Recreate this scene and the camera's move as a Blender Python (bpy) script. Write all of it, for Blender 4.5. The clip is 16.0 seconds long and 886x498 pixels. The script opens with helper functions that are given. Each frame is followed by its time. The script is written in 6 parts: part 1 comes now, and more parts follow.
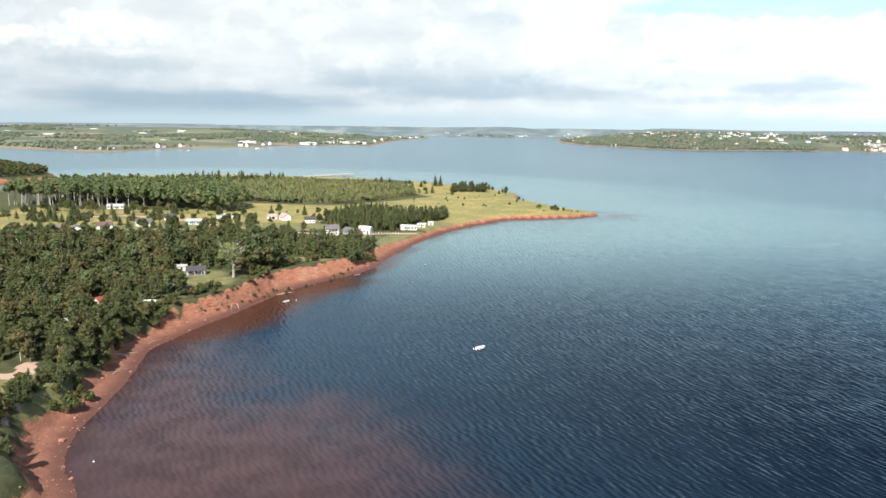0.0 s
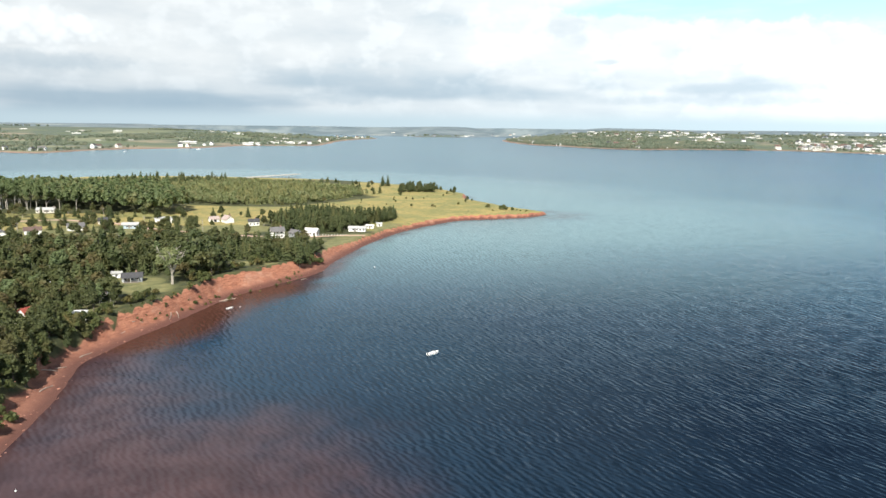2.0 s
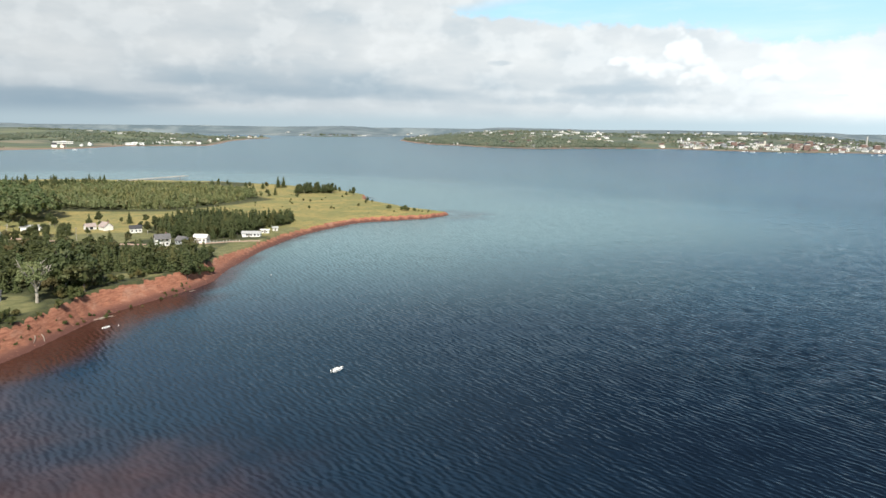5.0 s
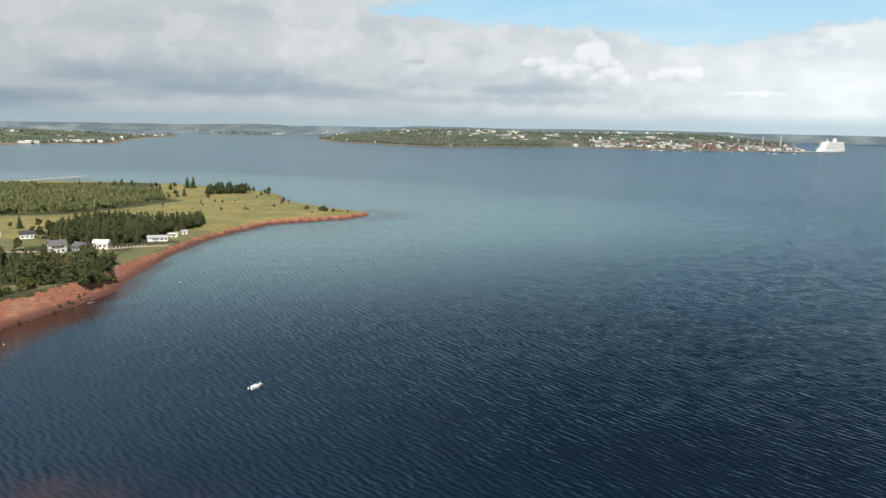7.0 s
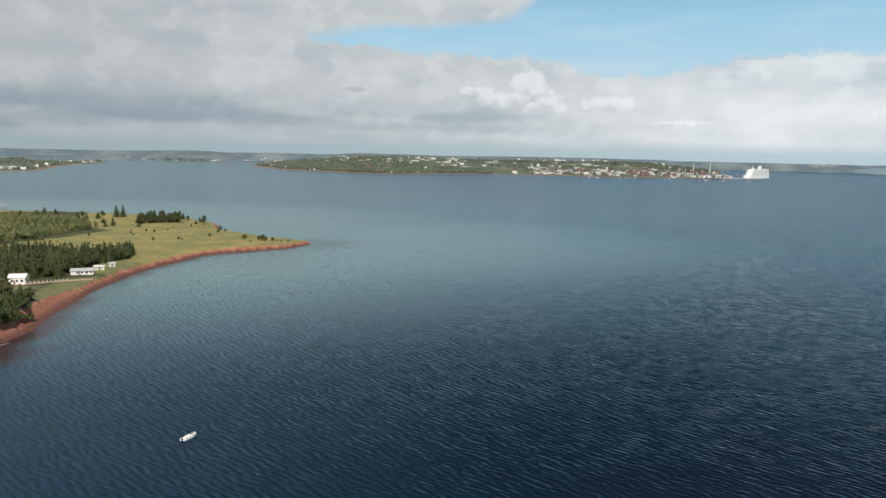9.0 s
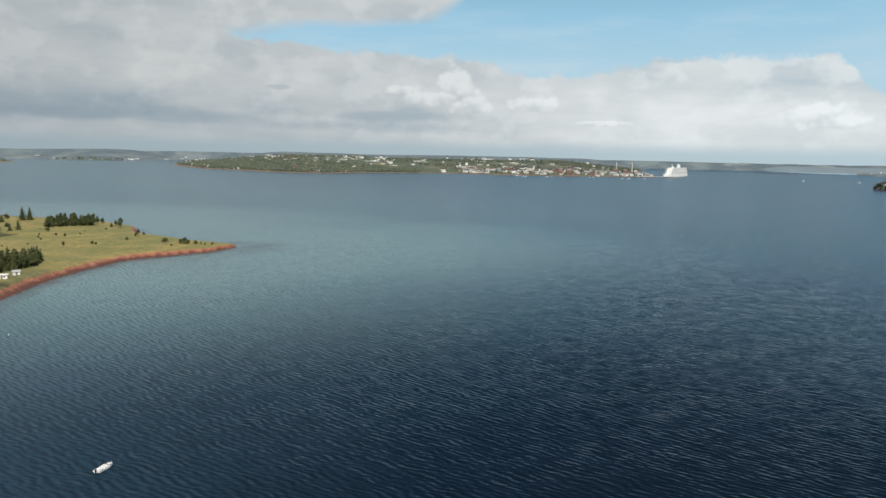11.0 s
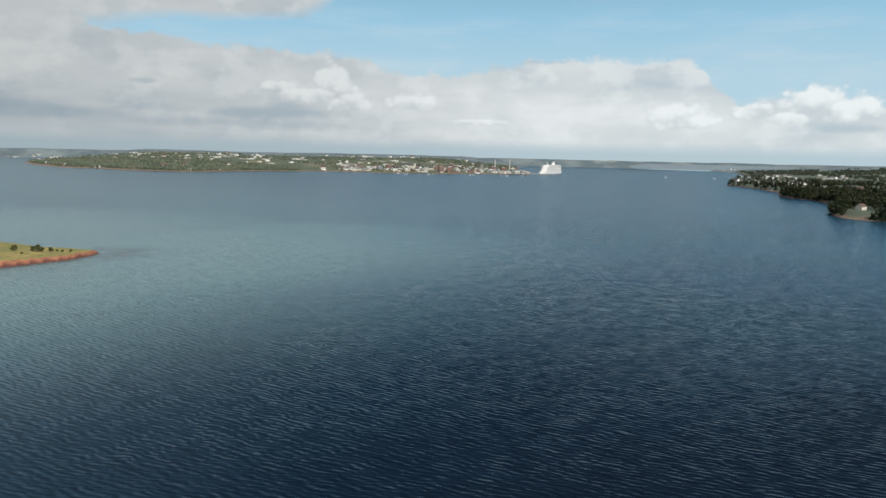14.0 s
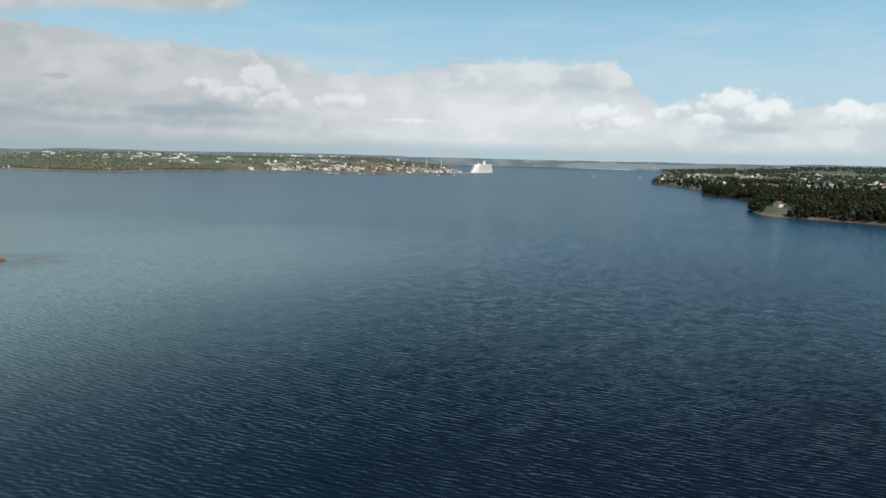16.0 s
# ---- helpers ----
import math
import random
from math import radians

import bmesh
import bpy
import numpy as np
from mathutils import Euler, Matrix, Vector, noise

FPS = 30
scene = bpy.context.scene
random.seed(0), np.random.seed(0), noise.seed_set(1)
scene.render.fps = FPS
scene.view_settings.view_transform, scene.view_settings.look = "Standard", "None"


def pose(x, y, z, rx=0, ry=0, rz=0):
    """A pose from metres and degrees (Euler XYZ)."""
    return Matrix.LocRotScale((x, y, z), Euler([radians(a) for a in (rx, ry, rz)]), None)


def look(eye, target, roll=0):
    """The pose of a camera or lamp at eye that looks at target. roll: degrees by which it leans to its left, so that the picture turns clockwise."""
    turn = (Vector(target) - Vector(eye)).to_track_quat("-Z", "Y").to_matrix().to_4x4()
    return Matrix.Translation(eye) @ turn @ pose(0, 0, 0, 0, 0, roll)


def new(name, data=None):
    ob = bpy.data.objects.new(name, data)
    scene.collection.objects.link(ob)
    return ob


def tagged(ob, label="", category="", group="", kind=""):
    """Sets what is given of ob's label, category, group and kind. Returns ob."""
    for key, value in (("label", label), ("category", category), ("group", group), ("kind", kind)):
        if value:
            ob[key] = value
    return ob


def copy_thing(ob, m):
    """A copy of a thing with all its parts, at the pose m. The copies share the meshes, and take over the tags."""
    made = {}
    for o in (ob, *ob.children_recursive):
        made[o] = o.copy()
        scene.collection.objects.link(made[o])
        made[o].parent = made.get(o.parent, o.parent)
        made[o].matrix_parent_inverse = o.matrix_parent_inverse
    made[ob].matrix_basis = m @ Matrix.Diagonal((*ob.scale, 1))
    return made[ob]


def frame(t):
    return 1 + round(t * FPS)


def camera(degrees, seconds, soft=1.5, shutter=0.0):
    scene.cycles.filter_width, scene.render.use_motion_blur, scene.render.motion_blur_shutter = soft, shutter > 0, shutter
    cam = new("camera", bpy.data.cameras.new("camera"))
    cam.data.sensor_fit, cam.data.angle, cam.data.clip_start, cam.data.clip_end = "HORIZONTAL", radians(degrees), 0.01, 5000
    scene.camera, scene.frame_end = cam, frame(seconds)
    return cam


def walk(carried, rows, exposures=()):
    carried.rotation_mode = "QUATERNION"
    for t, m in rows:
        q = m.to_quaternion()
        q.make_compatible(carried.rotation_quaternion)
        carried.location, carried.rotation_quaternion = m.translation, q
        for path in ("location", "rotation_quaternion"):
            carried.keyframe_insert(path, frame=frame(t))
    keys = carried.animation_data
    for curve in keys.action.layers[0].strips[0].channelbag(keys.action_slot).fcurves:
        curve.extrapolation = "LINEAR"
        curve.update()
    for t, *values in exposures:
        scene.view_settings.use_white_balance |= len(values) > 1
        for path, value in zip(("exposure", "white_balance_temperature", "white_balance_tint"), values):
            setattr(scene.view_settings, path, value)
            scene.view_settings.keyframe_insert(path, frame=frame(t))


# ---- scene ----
# ---- camera ----
cam = camera(64.84, 16.0, soft=1.5)
# seconds, place in metres, yaw to the left, pitch up, roll in degrees
PATH = [
    (0, -0, 0, 75, 0.003, -10.172, 0.688),
    (0.5, -0.34, 1.67, 74.89, -0.964, -10.176, 0.735),
    (1, -0.65, 3.37, 74.79, -2.045, -10.175, 0.685),
    (1.5, -0.88, 5.19, 74.69, -3.201, -10.159, 0.693),
    (2, -0.99, 7.14, 74.61, -4.364, -10.133, 0.686),
    (2.5, -1.01, 9.24, 74.53, -5.556, -10.126, 0.731),
    (3, -0.98, 11.5, 74.45, -6.739, -10.107, 0.741),
    (5.5, -0.76, 25.02, 73.99, -14.518, -10.082, 0.82),
    (6, -0.63, 28.01, 73.87, -16.407, -10.088, 0.931),
    (6.5, -0.47, 31.07, 73.75, -18.141, -10.099, 0.907),
    (7, -0.25, 34.17, 73.62, -19.503, -10.1, 0.96),
    (7.25, -0.115, 35.72, 73.555, -20.106, -10.1, 0.956),
    (7.5, 0.02, 37.27, 73.49, -20.708, -8.942, 0.953),
    (7.75, 0.16, 38.8, 73.44, -21.312, -7.831, 1.002),
    (8, 0.3, 40.33, 73.39, -21.917, -7.831, 1.05),
    (8.5, 0.63, 43.34, 73.3, -23.105, -7.833, 1.053),
    (9, 1.02, 46.29, 73.25, -24.39, -7.833, 1.095),
    (11.5, 3.24, 60.02, 73.34, -31.787, -7.818, 1.177),
    (12, 3.69, 62.39, 73.34, -33.325, -7.822, 1.206),
    (12.5, 4.18, 64.67, 73.33, -35.092, -7.807, 1.186),
    (13, 4.8, 66.9, 73.33, -36.794, -7.816, 1.215),
    (13.5, 5.56, 69.11, 73.34, -38.436, -7.813, 1.208),
    (14, 6.45, 71.32, 73.36, -40.072, -7.805, 1.224),
    (14.5, 7.45, 73.53, 73.37, -41.581, -7.799, 1.218),
    (15, 8.53, 75.74, 73.39, -42.977, -7.785, 1.222),
    (15.5, 9.66, 77.95, 73.4, -44.386, -7.765, 1.231),
    (16, 10.8, 80.16, 73.42, -45.716, -7.746, 1.252),
]


def drone(x, y, z, yaw, pitch, roll):
    return pose(x, y, z, 90 + pitch, 0, yaw) @ pose(0, 0, 0, 0, 0, roll)


# seconds, stops, kelvin, tint
EXPOSURES = [(0.0, 0.68, 6400.0, 9.0), (3.0, 0.54, 6400.0, 9.0), (5.5, 0.22, 6400.0, 9.0), (7.0, 0.0, 6400.0, 9.0), (9.0, -0.22, 6400.0, 9.0), (12.5, -0.28, 6400.0, 9.0), (16.0, -0.29, 6400.0, 9.0)]
walk(cam, [(t, drone(*row)) for t, *row in PATH], EXPOSURES)

# ---- nodes ----


class Nodes:
    """A short way to write node trees."""

    def __init__(self, tree):
        self.tree = tree
        tree.nodes.clear()

    def add(self, kind, inputs=(), operation="", use_clamp=False, blend_type="", attribute_name=""):
        n = self.tree.nodes.new(kind)
        if operation:
            n.operation = operation
        if use_clamp:
            n.use_clamp = True
        if blend_type:
            n.data_type, n.blend_type = "RGBA", blend_type
        if attribute_name:
            n.attribute_name = attribute_name
        for key, value in dict(inputs).items():
            if hasattr(value, "is_output"):
                self.tree.links.new(value, n.inputs[key])
            else:
                n.inputs[key].default_value = value
        return n

    def math(self, operation, a, b=0.0, c=0.0, clamp=False):
        return self.add("ShaderNodeMath", {0: a, 1: b, 2: c}, operation=operation, use_clamp=clamp).outputs[0]

    def noise(self, vector, scale, detail=4.0, rough=0.55, out="Fac"):
        return self.add("ShaderNodeTexNoise", {"Vector": vector, "Scale": scale, "Detail": detail, "Roughness": rough}).outputs[out]

    def step(self, value, low, high, to_low=0.0, to_high=1.0):
        n = self.add("ShaderNodeMapRange", {0: value, 1: low, 2: high, 3: to_low, 4: to_high})
        n.interpolation_type = "SMOOTHSTEP"
        return n.outputs[0]

    def mix(self, fac, a, b, blend="MIX"):
        n = self.add("ShaderNodeMix", blend_type=blend)
        for key, value in ((0, fac), (6, a), (7, b)):
            if hasattr(value, "is_output"):
                self.tree.links.new(value, n.inputs[key])
            else:
                n.inputs[key].default_value = (*value, 1.0) if isinstance(value, tuple) and len(value) == 3 else value
        return n.outputs[2]

    def ramp(self, value, stops):
        n = self.add("ShaderNodeValToRGB", {0: value})
        e = n.color_ramp.elements
        while len(e) < len(stops):
            e.new(0.5)
        for el, (at, c) in zip(e, stops):
            el.position = at
            el.color = (*c, 1.0) if isinstance(c, tuple) else (c, c, c, 1.0)
        return n.outputs[0]


# ---- world and sun ----
SUN_AZ, SUN_EL = -173.0, 44.0
world = bpy.data.worlds.new("sky")
scene.world = world
world.use_nodes = True
w = Nodes(world.node_tree)
ray = w.add("ShaderNodeTexCoord").outputs["Generated"]
sky = w.add("ShaderNodeTexSky")
sky.sky_type, sky.sun_disc, sky.altitude, sky.dust_density, sky.ozone_density = "NISHITA", False, 50.0, 1.2, 1.4
sky.sun_elevation, sky.sun_rotation = radians(SUN_EL), radians(SUN_AZ)
axes = w.add("ShaderNodeSeparateXYZ", {0: ray})
azimuth = w.math("MULTIPLY", w.math("ARCTAN2", axes.outputs[0], axes.outputs[1]), 180 / math.pi)
height = w.math("MULTIPLY", w.math("ARCSINE", axes.outputs[2]), 180 / math.pi)
plan = w.add("ShaderNodeCombineXYZ", {0: w.math("MULTIPLY", azimuth, 0.1), 1: w.math("MULTIPLY", height, 0.27), 2: 0.0}).outputs[0]
flat = w.add("ShaderNodeCombineXYZ", {0: w.math("MULTIPLY", azimuth, 0.045), 1: w.math("MULTIPLY", height, 0.26), 2: 7.0}).outputs[0]
puffs = w.noise(plan, 1.7, 6.0, 0.5)
round_plan = w.add("ShaderNodeCombineXYZ", {0: w.math("MULTIPLY", azimuth, 0.2), 1: w.math("MULTIPLY", height, 0.27), 2: 3.0}).outputs[0]
small = w.noise(round_plan, 3.4, 5.0, 0.55)
bands = w.noise(flat, 1.2, 4.0, 0.45)


def billows(scale, seed, smooth=0.6):
    """Rounded heads, like those of a cauliflower."""
    at = w.add("ShaderNodeCombineXYZ", {0: azimuth, 1: w.math("MULTIPLY", height, 1.15), 2: seed}).outputs[0]
    n = w.add("ShaderNodeTexVoronoi", {"Vector": at, "Scale": scale})
    n.feature = "SMOOTH_F1"
    n.inputs["Smoothness"].default_value = smooth
    return n.outputs["Distance"]


heads, knobs = billows(0.75, 1.0), billows(1.9, 5.0)
lumps = w.math("ADD", w.math("MULTIPLY", w.math("SUBTRACT", heads, 0.4), 1.5), w.math("MULTIPLY", w.math("SUBTRACT", knobs, 0.4), 0.75))
# the upper edge of the cloud bank, in shares of 20 degrees, along the azimuth from 0 to 100 degrees
edge = w.ramp(w.math("DIVIDE", azimuth, 100.0, clamp=True), [(0.0, 0.75), (0.08, 0.60), (0.125, 0.45), (0.16, 0.42), (0.23, 0.39), (0.33, 0.38), (0.358, 0.32), (0.41, 0.305), (0.457, 0.365), (0.52, 0.38), (0.59, 0.37), (0.605, 0.28), (0.625, 0.205), (0.664, 0.235), (0.72, 0.205), (0.80, 0.23), (1.0, 0.40)])
ragged = w.math("ADD", w.math("MULTIPLY", w.math("SUBTRACT", small, 0.5), 1.7), w.math("MULTIPLY", lumps, -0.22))
top = w.math("ADD", w.math("MULTIPLY", edge, 20.0), ragged)
bank = w.step(w.math("SUBTRACT", top, height), -0.22, 0.34)
# a second deck higher up, that opens towards the right
deck_edge = w.ramp(w.math("DIVIDE", azimuth, 100.0, clamp=True), [(0.0, 0.36), (0.125, 0.425), (0.16, 0.45), (0.24, 0.485), (0.29, 0.515), (0.31, 0.56), (0.34, 0.68), (0.42, 0.80), (0.6, 0.9), (0.8, 0.8), (1.0, 0.6)])
above = w.math("ADD", w.math("MULTIPLY", deck_edge, 20.0), w.math("MULTIPLY", w.math("SUBTRACT", puffs, 0.5), 1.6))
deck = w.step(w.math("SUBTRACT", height, above), -0.3, 0.8)
open_sky = w.step(w.noise(ray, 2.0, 5.0, 0.55), 0.50, 0.66)
west = w.math("MULTIPLY", w.step(azimuth, 30.0, 2.0), w.step(azimuth, -150.0, -100.0, 0.3, 1.0))
west = w.math("MULTIPLY", west, w.step(open_sky, 0.0, 1.0, 0.55, 1.0))
west = w.math("MULTIPLY", west, w.step(height, 62.0, 38.0, 0.25, 1.0))
deck = w.math("MULTIPLY", deck, w.math("MAXIMUM", west, w.step(height, 18.0, 12.5)))
cover = w.math("MAXIMUM", bank, deck)


def cumulus(az, el, wide, tall):
    """A towering cloud at that bearing: how dense it is, and how much of it is lit."""
    dx = w.math("DIVIDE", w.math("SUBTRACT", azimuth, az), wide)
    dy = w.math("DIVIDE", w.math("SUBTRACT", height, el), tall)
    flat_base = w.math("MULTIPLY", dy, w.step(dy, -0.25, 0.15, 1.7, 0.95))
    r = w.math("SQRT", w.math("ADD", w.math("MULTIPLY", dx, dx), w.math("MULTIPLY", flat_base, flat_base)))
    dense = w.step(w.math("ADD", r, w.math("MULTIPLY", lumps, 0.42)), 1.06, 0.66)
    lit = w.step(w.math("SUBTRACT", dy, w.math("MULTIPLY", lumps, 0.75)), -0.75, 0.35)
    return dense, w.math("MULTIPLY", dense, lit)


heaps = bright = None
for spot in ((31.0, 4.8, 1.7, 1.9), (29.2, 4.2, 2.4, 0.8), (32.3, 3.6, 1.5, 1.0), (37.4, 3.8, 2.0, 0.75), (42.5, 2.5, 2.3, 0.3), (58.0, 2.9, 2.3, 1.1), (59.5, 2.6, 1.6, 0.7), (63.6, 3.4, 1.2, 0.85), (67.6, 3.9, 2.1, 1.5), (70.0, 3.4, 1.9, 1.1), (65.8, 2.9, 1.6, 0.6), (75.4, 3.2, 1.8, 1.0), (-25.4, 5.8, 4.2, 1.5), (-30.5, 5.3, 2.6, 1.0), (86.0, 4.0, 3.4, 1.7), (27.0, 4.8, 1.5, 0.5)):
    dense, lit = cumulus(spot[0], spot[1], spot[2] * 1.3, spot[3] * 1.25)
    heaps = dense if heaps is None else w.math("MAXIMUM", heaps, dense)
    bright = lit if bright is None else w.math("MAXIMUM", bright, lit)
# dark flat bases and shreds
bases = None
for az, el, wide, tall in ((-24.5, 4.2, 6.5, 0.7), (26.5, 2.9, 5.5, 0.4), (17.1, 4.9, 0.9, 0.2), (69.0, 2.3, 3.2, 0.3), (24.0, 2.0, 9.0, 0.5), (-3.5, 1.9, 4.0, 0.55), (47.5, 7.3, 2.6, 0.22)):
    dx, dy = w.math("DIVIDE", w.math("SUBTRACT", azimuth, az), wide), w.math("DIVIDE", w.math("SUBTRACT", height, el), tall)
    r = w.math("SQRT", w.math("ADD", w.math("MULTIPLY", dx, dx), w.math("MULTIPLY", dy, dy)))
    near_base = w.step(w.math("ADD", r, w.math("MULTIPLY", w.math("SUBTRACT", small, 0.5), 2.2)), 1.25, 0.2)
    bases = near_base if bases is None else w.math("MAXIMUM", bases, near_base)
cover = w.math("MAXIMUM", cover, heaps)
tone = w.ramp(w.math("ADD", w.math("MULTIPLY", bands, 0.55), w.math("MULTIPLY", puffs, 0.45)), [(0.30, (0.50, 0.585, 0.645)), (0.46, (0.69, 0.72, 0.738)), (0.58, (0.79, 0.80, 0.80)), (0.72, (0.93, 0.93, 0.925))])
# paler heads within the bank
tone = w.mix(w.math("MULTIPLY", w.step(w.noise(round_plan, 1.9, 3.0, 0.5), 0.48, 0.66), 0.4), tone, (0.95, 0.95, 0.94))
# blue-grey rain haze under the bank, paler at the very horizon
rain = w.math("MULTIPLY", w.step(height, 5.2, 1.6), w.step(w.math("ADD", azimuth, w.math("MULTIPLY", puffs, 30.0)), 75.0, 10.0))
rain = w.math("MULTIPLY", rain, w.step(bands, 0.36, 0.56, 1.0, 0.35))
tone = w.mix(w.math("MULTIPLY", rain, 0.85), tone, (0.35, 0.45, 0.53))
tone = w.mix(w.step(height, 1.4, 0.1), tone, (0.53, 0.63, 0.68))
tone = w.mix(w.math("MULTIPLY", heaps, 0.5), tone, (0.66, 0.69, 0.71))
tone = w.mix(w.math("MULTIPLY", bases, 0.5), tone, (0.47, 0.55, 0.61))
tone = w.mix(w.math("MULTIPLY", bright, 0.72), tone, (1.04, 1.035, 1.02))
blue = w.mix(1.0, sky.outputs[0], (0.024, 0.028, 0.033), "MULTIPLY")
veil = w.math("MULTIPLY", w.step(w.noise(flat, 2.6, 5.0, 0.6), 0.40, 0.75), w.step(height, 16.0, 6.0))
pale = w.mix(w.step(height, 11.5, 5.0), (0.38, 0.68, 0.89), (0.56, 0.79, 0.92))
blue = w.mix(w.step(height, 19.0, 10.0), blue, w.mix(w.math("MULTIPLY", veil, 0.3), pale, (0.80, 0.88, 0.92)))
# the clouds on the sun's far side, to the right, are the brighter ones
tone = w.mix(1.0, tone, w.ramp(w.math("DIVIDE", w.math("ADD", azimuth, 60.0), 160.0, clamp=True), [(0.15, (0.67, 0.695, 0.71)), (0.375, (0.77, 0.795, 0.805)), (0.5, (0.88, 0.905, 0.91)), (0.575, (0.93, 0.96, 0.97)), (0.66, (1.05, 1.09, 1.10)), (0.85, (1.10, 1.15, 1.16))]), "MULTIPLY")
tone = w.mix(1.0, tone, w.ramp(w.math("DIVIDE", height, 40.0, clamp=True), [(0.32, (1, 1, 1)), (0.6, (1.5, 1.5, 1.5))]), "MULTIPLY")
colour = w.mix(cover, blue, tone)
w.add("ShaderNodeOutputWorld", {0: w.add("ShaderNodeBackground", {0: colour, 1: 1.0}).outputs[0]})

sun = new("sun", bpy.data.lights.new("sun", "SUN"))
sun.data.energy, sun.data.angle, sun.data.color = 5.0, radians(0.5), (1.0, 0.94, 0.84)
sun.matrix_world = look((0, 0, 0), (-math.sin(radians(SUN_AZ)) * math.cos(radians(SUN_EL)), -math.cos(radians(SUN_AZ)) * math.cos(radians(SUN_EL)), -math.sin(radians(SUN_EL))))

# ---- materials ----


def material(name):
    m = bpy.data.materials.new(name)
    m.use_nodes = True
    n = Nodes(m.node_tree)
    place = n.add("ShaderNodeNewGeometry").outputs["Position"]
    return m, n, place


def finish(n, colour, rough=0.85, bump=None, strength=0.5, distance=0.2, **extra):
    bsdf = n.add("ShaderNodeBsdfPrincipled", {"Base Color": colour, "Roughness": rough, **extra})
    if bump is not None:
        b = n.add("ShaderNodeBump", {"Strength": strength, "Distance": distance, "Height": bump})
        n.tree.links.new(b.outputs[0], bsdf.inputs["Normal"])
    n.add("ShaderNodeOutputMaterial", {0: bsdf.outputs[0]})
    return bsdf


def plain(name, colour, rough=0.7, vary=0.18, scale=1.2, metal=0.0):
    """Paint, plaster, shingles: a colour with stains at two scales."""
    m, n, place = material(name)
    spots = n.math("ADD", n.math("MULTIPLY", n.noise(place, scale, 5.0), 0.6), n.math("MULTIPLY", n.noise(place, scale * 9, 3.0), 0.4))
    dark = tuple(c * (1 - 2.2 * vary) for c in colour)
    light = tuple(min(1.0, c * (1 + vary)) for c in colour)
    finish(n, n.mix(n.step(spots, 0.25, 0.75), dark, light), rough, spots, 0.25, 0.05, Metallic=metal)
    return m


def foliage(name, dark, light, warm, scale=0.16):
    """Leaves whose tint wanders from tree to tree and leaf to leaf."""
    m, n, place = material(name)
    leaf = n.add("ShaderNodeNewGeometry").outputs["Random Per Island"]
    whole = n.add("ShaderNodeObjectInfo").outputs["Random"]
    blot = n.noise(place, scale, 2.0)
    fac = n.math("ADD", n.math("MULTIPLY", leaf, 0.5), n.math("ADD", n.math("MULTIPLY", whole, 0.22), n.math("MULTIPLY", n.math("SUBTRACT", blot, 0.33), 0.9)), clamp=True)
    col = n.mix(fac, dark, light)
    col = n.mix(n.step(n.noise(place, scale * 0.55, 3.0), 0.49, 0.68, 0.0, 0.8), col, warm)
    bsdf = finish(n, col, 0.6)
    bsdf.inputs["Specular IOR Level"].default_value = 0.25
    shine = n.add("ShaderNodeBsdfTranslucent", {0: n.mix(1.0, col, (1.0, 1.15, 0.6), "MULTIPLY")})
    both = n.add("ShaderNodeMixShader", {0: 0.28, 1: bsdf.outputs[0], 2: shine.outputs[0]})
    out = [x for x in n.tree.nodes if x.type == "OUTPUT_MATERIAL"][0]
    n.tree.links.new(both.outputs[0], out.inputs[0])
    return m


LEAF = foliage("broad_leaves", (0.032, 0.046, 0.018), (0.128, 0.138, 0.054), (0.155, 0.122, 0.056))
POPLAR = foliage("poplar_leaves", (0.070, 0.105, 0.045), (0.205, 0.245, 0.110), (0.22, 0.21, 0.095))
BIRCH = foliage("birch_leaves", (0.110, 0.140, 0.062), (0.270, 0.295, 0.140), (0.28, 0.25, 0.12))
NEEDLE = foliage("needles", (0.033, 0.052, 0.022), (0.125, 0.142, 0.057), (0.135, 0.128, 0.050))
YOUNG = foliage("young_needles", (0.100, 0.125, 0.052), (0.300, 0.305, 0.135), (0.32, 0.28, 0.12))
BUSH = foliage("shrub_leaves", (0.042, 0.060, 0.021), (0.140, 0.152, 0.055), (0.17, 0.130, 0.052), 0.3)
# haze over the far woods is mixed into these pale greyed greens
FAR_LEAF = foliage("hazy_far_leaves", (0.085, 0.118, 0.088), (0.230, 0.260, 0.190), (0.25, 0.24, 0.17), 0.02)
# eastern woods: the cloud shadow over that shore is put into these dark greens
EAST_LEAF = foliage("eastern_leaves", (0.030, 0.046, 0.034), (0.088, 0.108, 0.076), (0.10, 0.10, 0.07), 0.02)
SHORE_LEAF = foliage("shaded_shore_leaves", (0.012, 0.022, 0.012), (0.048, 0.058, 0.026), (0.06, 0.055, 0.025), 0.05)
BARK = plain("bark", (0.16, 0.13, 0.11), 0.9, 0.3, 2.0)
PALE_BARK = plain("pale_bark", (0.50, 0.46, 0.40), 0.85, 0.25, 2.0)
DEAD_BARK = plain("weathered_bark", (0.42, 0.38, 0.32), 0.9, 0.2, 2.0)
WHITE = plain("white_paint", (0.80, 0.79, 0.76), 0.6, 0.06)
CREAM = plain("cream_siding", (0.74, 0.70, 0.62), 0.65, 0.08)
GREY_SIDING = plain("grey_siding", (0.36, 0.38, 0.40), 0.7, 0.1)
RED_PAINT = plain("barn_red_paint", (0.30, 0.07, 0.05), 0.7, 0.15)
BLUE_SIDING = plain("pale_blue_siding", (0.42, 0.52, 0.60), 0.65, 0.08)
BRICK = plain("red_brick", (0.30, 0.185, 0.15), 0.85, 0.15, 0.4)
